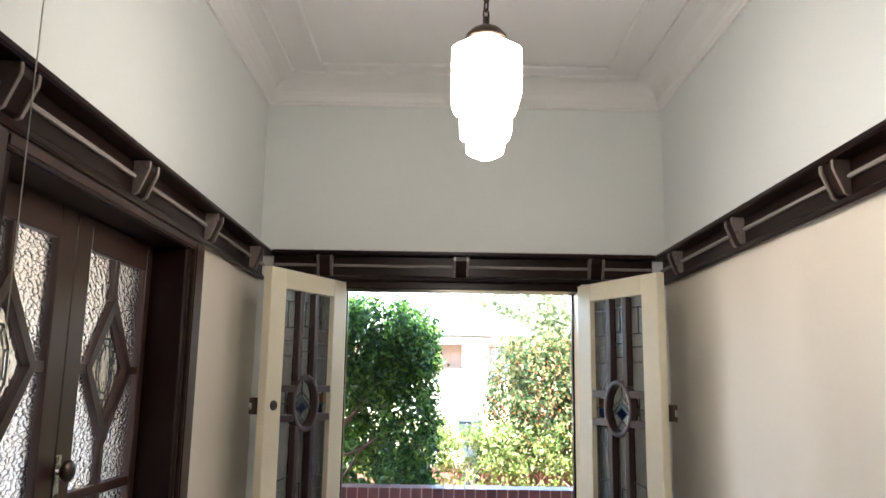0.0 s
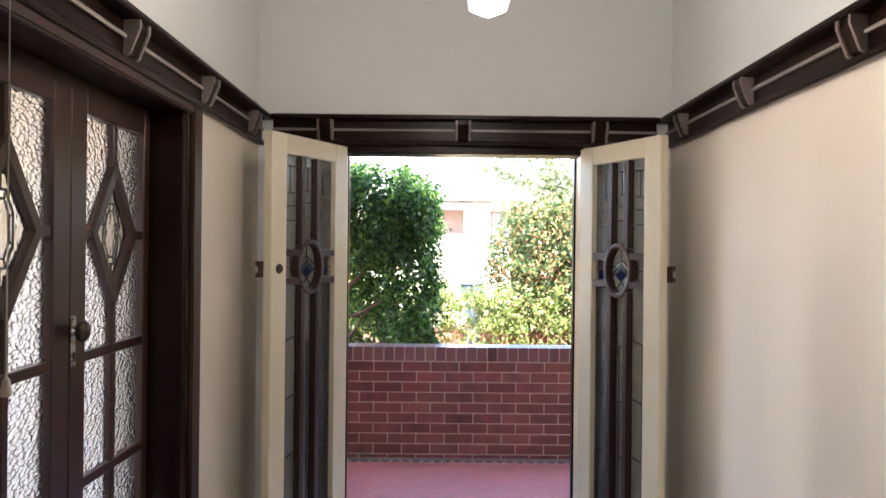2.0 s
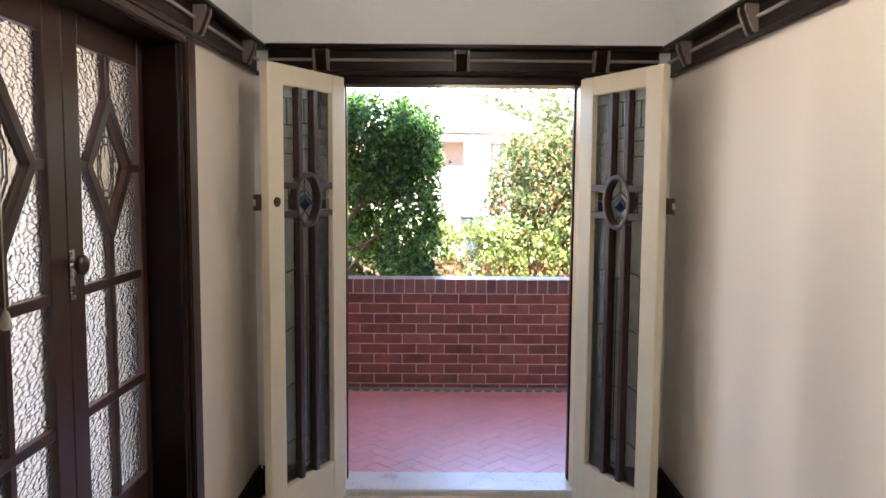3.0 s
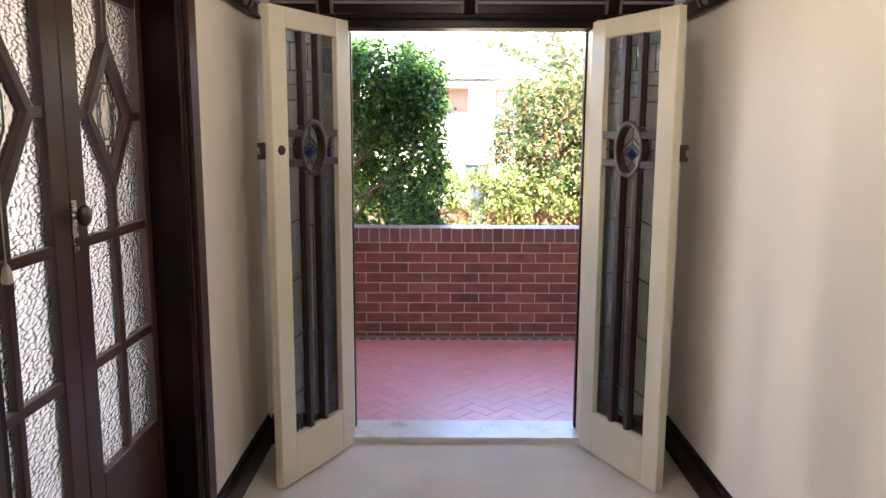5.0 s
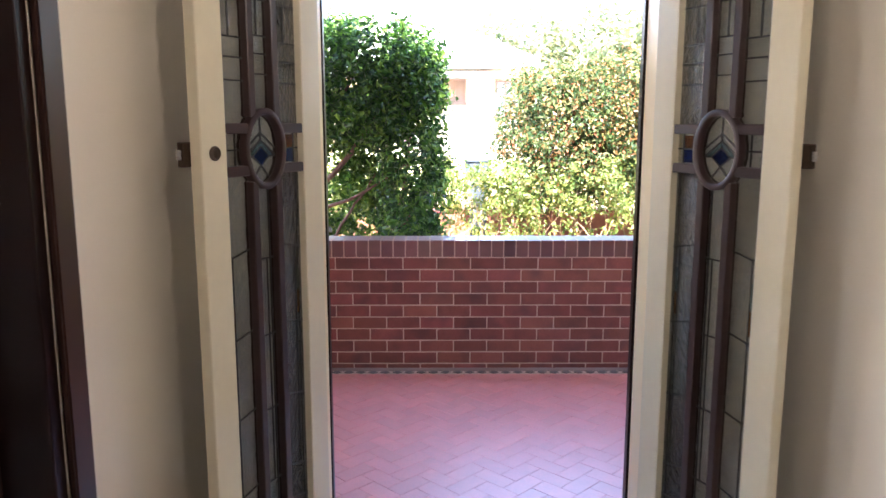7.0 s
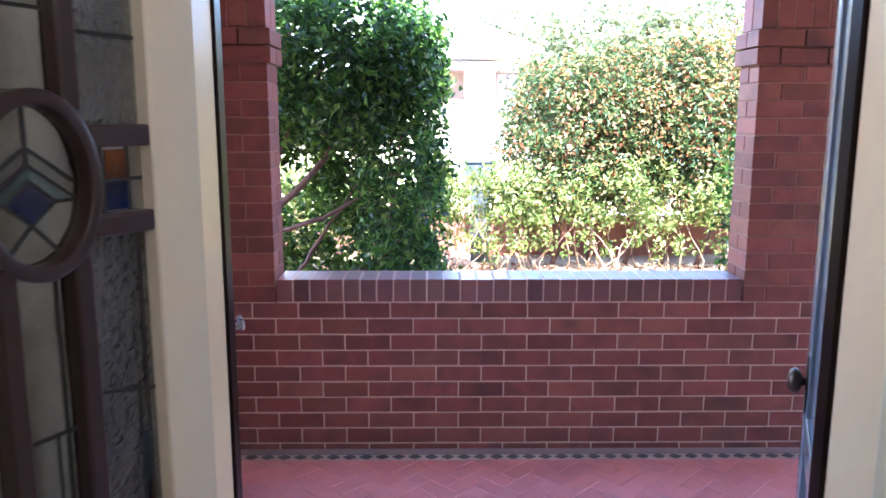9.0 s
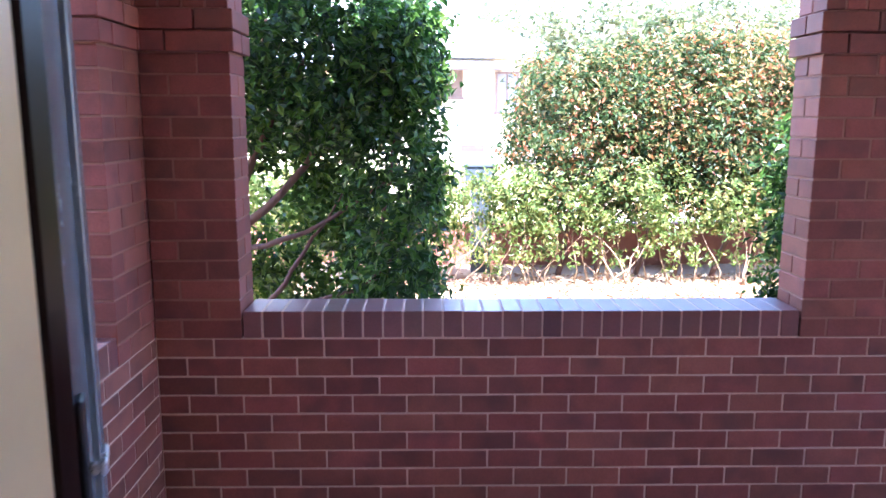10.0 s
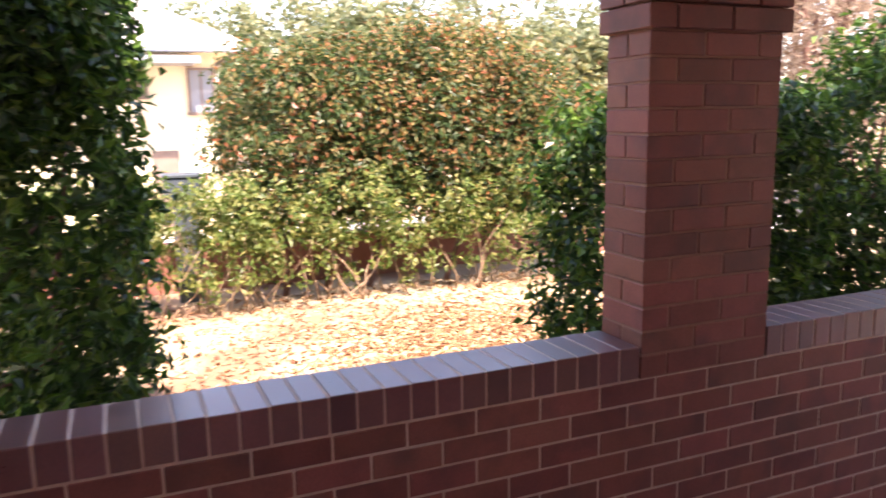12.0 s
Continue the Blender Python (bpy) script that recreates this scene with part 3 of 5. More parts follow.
left_leaf = front_leaf(leaf_pose(-0.458, 4.008, -0.708, 3.515) @ Matrix.Diagonal((1, 1, 1.016, 1)), -1, "cream front door leaf with leadlight panes, standing open inward")
right_leaf = front_leaf(leaf_pose(0.650, 3.990, 0.897, 3.478) @ Matrix.Diagonal((1, 1, 1.014, 1)), 1, "cream front door leaf with leadlight panes, open towards the wall")
bm = turned([(0.0205, 0), (0.0205, 0.004), (0.017, 0.008), (0.015, 0.006), (0.012, 0.006), (0.011, 0.008)], 28)
bmesh.ops.transform(bm, matrix=pose(0.506, 0.0005, 1.441, -90, 0, 0), verts=bm.verts[:])
part("lock_cylinder", bm, BRASS_DARK, left_leaf, "round worn bronze lock cylinder")

# screen door leaves folded outward on the verandah side
def screen_leaf(m, label):
    d = thing("screen_door_leaf", label, "screen door", m, "screen door leaves")
    W, za, zb = 0.541, 0.035, 2.0
    for r in ((0, 0.07, -0.016, 0.016, za, zb), (W - 0.11, W, -0.016, 0.016, za, zb)):
        part("stile", soft(boxes(r), 0.003), SCREEN, d)
    for z in (za, 0.72, zb - 0.09):
        part("rail", soft(boxes((0.0705, W - 0.1105, -0.015, 0.015, z, z + 0.09)), 0.003), SCREEN, d)
    part("screen_panel", boxes((0.068, W - 0.108, -0.004, 0.004, za + 0.08, zb - 0.08)), SCREEN, d, "fine grey mesh panel")
    return d


d = screen_leaf(leaf_pose(0.690, 4.207, 0.908, 4.702), "grey screen door leaf folded out, with worn knob")
bm = turned([(0.011, 0), (0.011, 0.008), (0.022, 0.012), (0.032, 0.020), (0.034, 0.028), (0.027, 0.038), (0.010, 0.043)], 24)
bmesh.ops.transform(bm, matrix=pose(0.462, 0.020, 0.895, -90, 0, 0), verts=bm.verts[:])
part("knob", bm, BRASS_DARK, d, "worn bronze door knob", True)
part("knob_plate", soft(boxes((0.440, 0.484, 0.0163, 0.0203, 0.82, 0.97)), 0.0015), BLACK, d)
d = screen_leaf(leaf_pose(-0.494, 4.207, -0.69, 4.710), "grey screen door leaf folded out, with black latch")
latch = part("latch_plate", soft(boxes((0.02, 0.055, -0.025, -0.0163, 1.08, 1.24)), 0.003), BLACK, d, "black latch plate")
part("latch_lever", soft(boxes((0.03, 0.044, -0.036, -0.0255, 1.145, 1.159), (0.03, 0.09, -0.045, -0.0365, 1.143, 1.161)), 0.003), STEEL, latch, "bright steel lever")


# ---- side doors with hammered glass ----
XD = -1.005


def side_leaf(centre, s, label):
    """A leaf whose meeting edge lies at 'centre'; s = 1 runs towards +y."""
    d = at_base("side_door_leaf", label, "door", (XD, centre, 0), "side door leaves")
    d.scale.z = 1.012
    Y = lambda u: centre + s * u
    x0, x1 = XD - 0.042, XD

    def bar(nm, u0, u1, z0, z1, mt=DOORWOOD, xa=x0, xb=x1, lab=""):
        a, b = sorted((Y(u0), Y(u1)))
        return part(nm, soft(boxes((xa, xb, a, b, z0, z1)), 0.003), mt, d, lab)
    bar("stile", 0.001, 0.0905, 0.01, 1.987); bar("stile", 0.5045, 0.5485, 0.01, 1.987)
    bar("rail", 0.091, 0.504, 1.90, 1.987); bar("rail", 0.091, 0.504, 0.01, 0.55, lab="solid lower panel")
    xa, xb = XD - 0.036, XD - 0.003
    for z in (1.224, 0.872):
        bar("glazing_bar", 0.090, 0.505, z - 0.014, z + 0.014, DOORWOOD, xa, xb)
    cu, cz, hu, hz, w = 0.292, 1.570, 0.158, 0.222, 0.026
    bar("glazing_bar", cu - 0.017, cu + 0.013, 0.55, 1.210, DOORWOOD, xa - 0.002, xb - 0.002)
    bar("glazing_bar", cu - 0.015, cu + 0.011, 1.238, cz - hz + 0.02, DOORWOOD, xa - 0.002, xb - 0.002)
    bar("glazing_bar", cu - 0.015, cu + 0.011, cz + hz - 0.02, 1.90, DOORWOOD, xa - 0.002, xb - 0.002)
    bar("glazing_bar", 0.091, cu - hu + 0.016, cz - 0.014, cz + 0.014, DOORWOOD, xa - 0.002, xb - 0.002)
    bar("glazing_bar", cu + hu - 0.016, 0.504, cz - 0.014, cz + 0.014, DOORWOOD, xa - 0.002, xb - 0.002)
    bm = bmesh.new()
    outer = [(cu, cz + hz), (cu + hu, cz), (cu, cz - hz), (cu - hu, cz)]
    inner = [(cu, cz + hz - 2.1 * w), (cu + hu - 1.3 * w, cz), (cu, cz - hz + 2.1 * w), (cu - hu + 1.3 * w, cz)]
    rings = [[bm.verts.new((x, Y(u), z)) for u, z in pts] for pts, x in ((outer, xa), (outer, xb + 0.001), (inner, xb + 0.001), (inner, xa))]
    for k in range(4):
        for i in range(4):
            bm.faces.new((rings[k][i], rings[k][(i + 1) % 4], rings[(k + 1) % 4][(i + 1) % 4], rings[(k + 1) % 4][i]))
    bmesh.ops.recalc_face_normals(bm, faces=bm.faces[:])
    part("diamond_surround", bm, DOORWOOD, d, "diamond of dark glazing bars")
    xg = XD - 0.022
    for nm, u0, u1, z0, z1 in (("pane", 0.088, cu, 0.545, 0.872), ("pane", cu, 0.507, 0.545, 0.872), ("pane", 0.088, cu, 0.872, 1.224), ("pane", cu, 0.507, 0.872, 1.224)):
        a, b = sorted((Y(u0), Y(u1)))
        part(nm, boxes((xg - 0.002, xg + 0.002, a + 0.0005, b - 0.0005, z0 + 0.0005, z1 - 0.0005)), GLASS_HAMMER, d, "hammered glass pane").visible_shadow = False
    mu, mz = w * 0.6, w * 0.9
    for pts in ([(0.088, 1.224), (cu, 1.224), (cu, cz - hz + mz), (cu - hu + mu, cz), (0.088, cz)], [(0.088, cz), (cu - hu + mu, cz), (cu, cz + hz - mz), (cu, 1.905), (0.088, 1.905)],
                [(cu, 1.224), (0.507, 1.224), (0.507, cz), (cu + hu - mu, cz), (cu, cz - hz + mz)], [(cu, 1.905), (cu, cz + hz - mz), (cu + hu - mu, cz), (0.507, cz), (0.507, 1.905)]):
        part("pane", prism([(Y(u), z) for u, z in pts], 'x', xg - 0.002, xg + 0.002), GLASS_HAMMER, d, "hammered glass pane").visible_shadow = False
    core = part("diamond_pane", prism([(Y(u), z) for u, z in [(cu, cz + hz - mz), (cu + hu - mu, cz), (cu, cz - hz + mz), (cu - hu + mu, cz)]], 'x', xg - 0.0025, xg + 0.0025), GLASS_RIPPLE, d, "clear leadlight diamond")
    core.visible_shadow = False
    bm = bmesh.new()
    ov = [(cu + 0.058 * math.cos(math.pi * k / 4 + math.pi / 8), cz + 0.098 * math.sin(math.pi * k / 4 + math.pi / 8)) for k in range(8)]
    iv = [(cu + 0.040 * math.cos(math.pi * k / 4 + math.pi / 8), cz + 0.075 * math.sin(math.pi * k / 4 + math.pi / 8)) for k in range(8)]
    for k in range(8):
        came(bm, ov[k], ov[(k + 1) % 8], 0, 0.006); came(bm, iv[k], iv[(k + 1) % 8], 0, 0.005); came(bm, iv[k], ov[k], 0, 0.004)
    came(bm, (cu, cz + 0.09), (cu, cz + 0.16), 0, 0.005); came(bm, (cu, cz - 0.09), (cu, cz - 0.16), 0, 0.005)
    for v in bm.verts:
        v.co = Vector((xg + v.co.y, Y(v.co.x), v.co.z))
    bmesh.ops.recalc_face_normals(bm, faces=bm.faces[:])
    tagged(part("lead_came", bm, LEAD, core), kind="stuff")
    return d


leaf_n = side_leaf(2.4185, 1, "dark timber side door leaf with hammered glass and knob, closed")
side_leaf(2.4165, -1, "dark timber side door leaf with hammered glass, closed")
plate = part("lock_plate", soft(boxes((XD, XD + 0.004, 2.4205, 2.446, 1.21, 1.345)), 0.0015), STEEL, leaf_n, "worn steel lock plate")
bm = turned([(0.011, 0), (0.011, 0.009), (0.020, 0.013), (0.029, 0.023), (0.029, 0.031), (0.020, 0.039), (0.006, 0.042)], 24)
bmesh.ops.transform(bm, matrix=pose(XD + 0.004, 2.429, 1.305, 0, 90, 0), verts=bm.verts[:])
part("knob", bm, BRASS_DARK, plate, "dark round door knob", True)
part("keyhole_cover", soft(boxes((XD + 0.004, XD + 0.008, 2.427, 2.437, 1.222, 1.248)), 0.0015), BLACK, plate)
structure("door_frame_side", soft(boxes((XW - 0.20, XW + 0.003, LY1 + 0.0005, LY1 + 0.049, 0, DH), (XW - 0.20, XW + 0.003, LY0 - 0.049, LY0 - 0.0005, 0, DH), (XW - 0.20, XW + 0.003, LY0 - 0.049, LY1 + 0.049, DH + 0.001, DH + 0.043)), 0.003), DARKWOOD, "dark stained timber jambs and head of the side doorway")
structure("architrave_side", soft(boxes((XW + 0.004, XW + 0.024, LY1 + 0.05, LY1 + 0.14, 0, 2.044), (XW + 0.004, XW + 0.024, LY0 - 0.14, LY0 - 0.05, 0, 2.044), (XW + 0.004, XW + 0.024, LY0 - 0.0495, LY1 + 0.0495, DH + 0.002, 2.044)), 0.005, 2), DOORWOOD, "dark stained timber architrave round the side doorway")
# the daylit room behind the side doors
structure("side_room_wall", boxes((-3.8, -1.24, 4.0, 4.12, 0, HC), (-3.8, -1.24, -0.3, -0.18, 0, HC), (-3.8, -3.62, -0.18, 4.0, 0, 0.7), (-3.8, -3.62, -0.18, 4.0, 2.3, HC), (-3.8, -3.62, -0.18, 0.85, 0.7, 2.3), (-3.8, -3.62, 3.35, 4.0, 0.7, 2.3)), PLASTER, "plain white painted wall of the side room")
structure("side_room_floor", boxes((-3.8, XW - 0.161, -0.3, 4.12, -0.12, -0.002)), CARPET, "beige carpet of the side room")
structure("side_room_ceiling", boxes((-3.8, XW - 0.141, -0.3, 4.12, HC, HC + 0.12)), CEILING, "white ceiling of the side room")
structure("side_room_partition", boxes((XW - 0.34, XW - 0.141, -0.18, LY0 - 0.06, 0, HC), (XW - 0.34, XW - 0.141, LY1 + 0.06, 4.0, 0, HC), (XW - 0.34, XW - 0.141, LY0 - 0.06, LY1 + 0.06, DH + 0.05, HC)), PLASTER, "plain white painted wall behind the side doors")

# ---- pendant lamp, pull cord ----
PX, PY = 0.103, 2.25
lamp = at_base("pendant_lamp", "stepped opal glass pendant lamp, lit, hanging on a dark chain", "ceiling lamp", (PX, PY, 2.10))
part("shade", soft(turned([(0.012, 2.098), (0.053, 2.118), (0.056, 2.128), (0.056, 2.156), (0.073, 2.160), (0.076, 2.172), (0.077, 2.226), (0.092, 2.232), (0.099, 2.25), (0.104, 2.27), (0.104, 2.385), (0.088, 2.398), (0.045, 2.425)], 6, (PX, PY, 0.032)), 0.003, 2), LAMPGLASS, lamp, "stepped six-sided opal glass shade")
part("gallery", turned([(0.058, 2.424), (0.055, 2.436), (0.042, 2.452), (0.022, 2.464), (0.009, 2.470), (0.009, 2.492)], 28, (PX, PY, 0.032)), BRASS_DARK, lamp, "dark bronze cap", True)
part("ceiling_rose", turned([(0.055, 3.045), (0.055, 3.037), (0.035, 3.019), (0.012, 3.009)], 28, (PX, PY, 0.017)), BRASS_DARK, lamp, "", True)
z, k = 2.518, 0
while z < 3.022:
    bm = bmesh.new()
    rows = []
    for i in range(12):
        a = 2 * math.pi * i / 12
        c = Vector((0.0085 * math.cos(a), 0, 0.016 * math.sin(a)))
        nrm = Vector((math.cos(a), 0, math.sin(a)))
        rows.append([bm.verts.new(c + nrm * 0.0026 * math.cos(b * math.pi / 3) + Vector((0, 0.0026 * math.sin(b * math.pi / 3), 0))) for b in range(6)])
    for i in range(12):
        for b in range(6):
            bm.faces.new((rows[i][b], rows[(i + 1) % 12][b], rows[(i + 1) % 12][(b + 1) % 6], rows[i][(b + 1) % 6]))
    bmesh.ops.transform(bm, matrix=pose(PX, PY, z + 0.014, 0, 0, 90 * (k % 2) + 30), verts=bm.verts[:])
    part("chain_link", bm, BRASS_DARK, lamp, "", True)
    z, k = z + 0.0255, k + 1
cord = at_base("pull_cord", "thin off-white pull cord with a small plastic end", "pull cord", (-0.70, 1.585, 1.31))
part("string", tube([(-0.70, 1.585, 3.045), (-0.701, 1.586, 2.2), (-0.70, 1.585, 1.338)], [0.0014] * 3, 6), CORD, cord)
part("cord_end", turned([(0.003, 1.340), (0.006, 1.334), (0.009, 1.318), (0.009, 1.312), (0.006, 1.309)], 14, (-0.70, 1.585, 0)), CORD, cord, "", True)
part("switch_rose", turned([(0.03, 3.0645), (0.03, 3.050), (0.012, 3.042)], 20, (-0.70, 1.585, 0)), CEILING, cord, "", True)

# ---- verandah shell ----
VF, YV, XV = -0.126, 6.488, -1.236             # floor level, front wall face, west wall face
BL, CH, JT = 0.2291, 0.0827, 0.0075           # brick pitch, course pitch, joint
ROW1 = 0.5672                               # underside of the first full course below the sill
VE = 5.4                                    # east end
structure("wall_house_front", boxes((-4.2, DX0 - 0.031, YN + 0.131, YH, -0.5, 2.6), (DX1 + 0.031, VE + 0.25, YN + 0.131, YH, -0.5, 2.6), (DX0 - 0.031, DX1 + 0.031, YN + 0.131, YH, DH + 0.046, 2.6)), BRICK_JOINED, "red-brown brick outer wall of the house")
structure("verandah_floor", boxes((XV, VE, YH, YV, -0.5, VF - 0.006)), GROUT, "dark red grouted bed of the verandah floor")
# out of view: pale ceiling and roofs, added to shade and bounce light
structure("verandah_ceiling", boxes((-1.6, VE + 0.25, YN + 0.131, 6.9, 2.6, 2.66)), CEILING, "unseen pale verandah ceiling, added to shade and bounce light")
structure("house_roof", prism([(YS - 1.0, 2.9), (YS - 1.0, 3.2), (1.0, 4.9), (4.6, 3.655), (4.6, 3.25), (YS - 0.5, 3.25)], 'x', -4.4, VE + 1.0), ROOFTILE, "unseen tiled roof over the house, added to block the sun")
structure("verandah_roof", prism([(4.602, 3.654), (6.9, 2.86), (6.9, 2.67), (4.602, 2.67)], 'x', -1.75, VE + 1.0), ROOFTILE, "unseen tiled lean-to roof over the verandah, added to shade it")

# ---- brickwork ----
def place(axis, parent, a0, a1, d0, d1, z0, z1, mat=BRICK):
    """A brick between a0 and a1 along the wall and d0 to d1 into it, with its joints taken off."""
    g = JT / 2
    if axis == 'x':
        return piece("brick", parent, mat, a0 + g, a1 - g, YV + d0, YV + d1, z0 + g, z1 - g)
    return piece("brick", parent, mat, XV - d1, XV - d0, a0 + g, a1 - g, z0 + g, z1 - g)


def core(name, axis, a0, a1, z0, z1, label, inset=0.0028, end=0.0078, mat=MORTAR):
    b = (a0 + end, a1 - end, YV + inset, YV + 0.23 - inset, z0, z1) if axis == 'x' else (XV - 0.23 + inset, XV - inset, a0 + end, a1 - end, z0, z1)
    return structure(name, boxes(b), mat, label)


def course(axis, parent, a0, a1, z, first, depth=0.104):
    """One stretcher course whose first joint lies at 'first' (mod the brick pitch)."""
    cuts = [a0]
    j = first + math.ceil((a0 - first + 0.02) / BL) * BL
    while j < a1 - 0.02:
        cuts.append(j)
        j += BL
    cuts.append(a1)
    for p, q in zip(cuts, cuts[1:]):
        place(axis, parent, p, q, 0, depth, z, z + CH)


def low_wall(name, axis, a0, a1, phase, label):
    c = core(name, axis, a0, a1, -0.5, ROW1 + CH, label, end=0.0)
    for r in range(9):
        course(axis, c, a0, a1, ROW1 - r * CH, phase + (BL / 2 if r % 2 else 0))
    zb = ROW1 - 8 * CH
    course_cuts = phase + BL / 2
    j = a0
    while j < a1 - 0.02:
        q = min(a1, course_cuts + math.ceil((j - course_cuts + 0.02) / BL) * BL)
        place(axis, c, j, q, 0, 0.11, VF - 0.06, zb)
        j = q
    return c


def sill(name, axis, a0, a1, label):
    c = core(name, axis, a0, a1, ROW1 + CH, 0.7646, label, inset=0.0028)
    n = round((a1 - a0) / 0.0831)
    for i in range(n):
        p = a0 + (a1 - a0) * i / n
        q = a0 + (a1 - a0) * (i + 1) / n
        place(axis, c, p, q, 0.0, 0.23, ROW1 + CH, 0.7657 + JT / 2, BRICK_SILL)
    return c


def pier(name, axis, a0, a1, label, low=True, high=True):
    """A pier above the low wall; low and high name the ends that show a reveal."""
    z0 = ROW1 + CH
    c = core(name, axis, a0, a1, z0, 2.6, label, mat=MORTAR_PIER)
    z, i = z0, 0
    while z < 2.58:
        grow = 0.022 if i in (14, 15) else 0.0
        b0, b1 = a0 - (grow if low else 0), a1 + (grow if high else 0)
        if i == 16:
            n = max(2, round((b1 - b0) / 0.0858))
            for k in range(n):
                place(axis, c, b0 + (b1 - b0) * k / n, b0 + (b1 - b0) * (k + 1) / n, 0, 0.111, z, z + 0.228)
                place(axis, c, b0 + (b1 - b0) * k / n, b0 + (b1 - b0) * (k + 1) / n, 0.119, 0.23, z, z + 0.228)
            z, i = z + 0.228, i + 1
            continue
        p = b0
        if i % 2 == 0:
            place(axis, c, p, p + BL / 2, -grow, 0.23 + grow, z, z + CH)
            p += BL / 2
        while p < b1 - 0.02:
            q = p + BL
            if q > b1 - 0.084:
                q = b1
            if q - p < 0.185:
                place(axis, c, p, q, -grow, 0.23 + grow, z, z + CH)
            else:
                place(axis, c, p, q, -grow, 0.111, z, z + CH)
                place(axis, c, p, q, 0.119, 0.23 + grow, z, z + CH)
            p = q
        z, i = z + CH, i + 1
    return c


WX0, WX1, PX1, WX2 = -0.873, 1.455, 2.025, 3.9
low_wall("wall_verandah_front", 'x', XV, 3.2, 0.15, "low red-brown brick verandah wall with pale mortar joints")
structure("wall_verandah_front_east", boxes((3.202, WX2, YV, YV + 0.23, -0.5, ROW1 + CH)), BRICK_JOINED, "low red-brown brick verandah wall")
low_wall("wall_verandah_west", 'y', YH + 0.012, 6.61, 0.03, "low red-brown brick wall closing the verandah's side")
sill("sill_front", 'x', WX0, WX1, "brick-on-edge sill of weathered bricks with a glossy coat")
sill("sill_front_east", 'x', PX1, WX2, "brick-on-edge sill of weathered bricks with a glossy coat")
sill("sill_west", 'y', 4.66, 6.118, "brick-on-edge sill of weathered bricks with a glossy coat")
pier("pier_north_west", 'x', XV, WX0, "red-brown brick corner pier with projecting band", low=False)
pier("pillar_front", 'x', WX1, PX1, "square red-brown brick pillar with projecting band")
pier("pier_west_front", 'y', 6.118, 6.718, "red-brown brick pier of the side opening", high=False)
pier("pier_west_back", 'y', YH + 0.012, 4.66, "red-brown brick pier beside the house wall", low=False)
structure("beam_front", boxes((XV - 0.23, VE, YV + 0.003, YV + 0.227, 2.54, 2.598)), BRICK_JOINED, "brick beam over the verandah openings")
structure("beam_west", boxes((XV - 0.227, XV - 0.003, YH + 0.012, YV, 2.54, 2.598)), BRICK_JOINED, "brick beam over the side opening")

# ---- verandah floor: concrete edge, mosaic border, herringbone tiles ----
BY0, BY1, BX1 = YV - 0.128, YV - 0.0705, XV + 0.128
structure("floor_edging", soft(boxes((XV + 0.002, VE, BY1, YV - 0.002, VF - 0.006, VF + 0.002), (XV + 0.002, XV + 0.0705, YH + 0.02, BY1 - 0.001, VF - 0.006, VF + 0.002)), 0.002), CONCRETE, "grey concrete edging along the verandah walls")
border = structure("floor_border", soft(boxes((XV + 0.0715, VE, BY0, BY1 - 0.001, VF - 0.006, VF), (XV + 0.0715, BX1, YH + 0.02, BY0 - 0.001, VF - 0.006, VF)), 0.001), MOSAIC_W, "cream mosaic border with dark diamonds")


def diamond(x, y, along):
    key = ("diamond", along)
    if key not in PIECES:
        a, b = (0.0335, 0.023) if along == 'x' else (0.023, 0.0335)
        PIECES[key] = finish("mosaic_tile", prism([(-a, 0), (-0.2 * a, -b), (0.2 * a, -b), (a, 0), (0.2 * a, b), (-0.2 * a, b)] if along == 'x' else [(-a, -0.2 * b), (0, -b), (a, -0.2 * b), (a, 0.2 * b), (0, b), (-a, 0.2 * b)], 'z', -0.002, 0.002), MOSAIC_D)
    ob = bpy.data.objects.new("mosaic_tile", PIECES[key])
    scene.collection.objects.link(ob)
    ob.location, ob.parent = (x, y, VF + 0.0015), border


for i in range(60):
    diamond(BX1 + 0.02 + 0.0821 * i, (BY0 + BY1) / 2, 'x')
for i in range(26):
    diamond((XV + 0.0715 + BX1) / 2, BY0 - 0.06 - 0.0821 * i, 'y')

TL, TW = 0.190, 0.095
tile_floor = structure("floor_tiles", boxes((BX1 + 0.002, VE - 0.002, YH + 0.012, BY0 - 0.002, VF - 0.0058, VF - 0.0045)), GROUT, "red clay tiles laid in a diagonal herringbone on the verandah floor")
tiles_near, tiles_far, tiles_cut = [], [], []
FX0, FX1, FY0, FY1 = BX1 + 0.003, VE - 0.003, YH + 0.012, BY0 - 0.003


def clipped(poly):
    """A tile's outline cut back to the floor field's rectangle."""
    for axis, lim, keep in ((0, FX0, 1), (0, FX1, -1), (1, FY0, 1), (1, FY1, -1)):
        res = []
        for a, b in zip(poly, poly[1:] + poly[:1]):
            da, db = (a[axis] - lim) * keep, (b[axis] - lim) * keep
            if da >= 0:
                res.append(a)
            if (da >= 0) != (db >= 0):
                s = da / (da - db)
                res.append((a[0] + (b[0] - a[0]) * s, a[1] + (b[1] - a[1]) * s))
        poly = res
        if len(poly) < 3:
            return []
    return poly



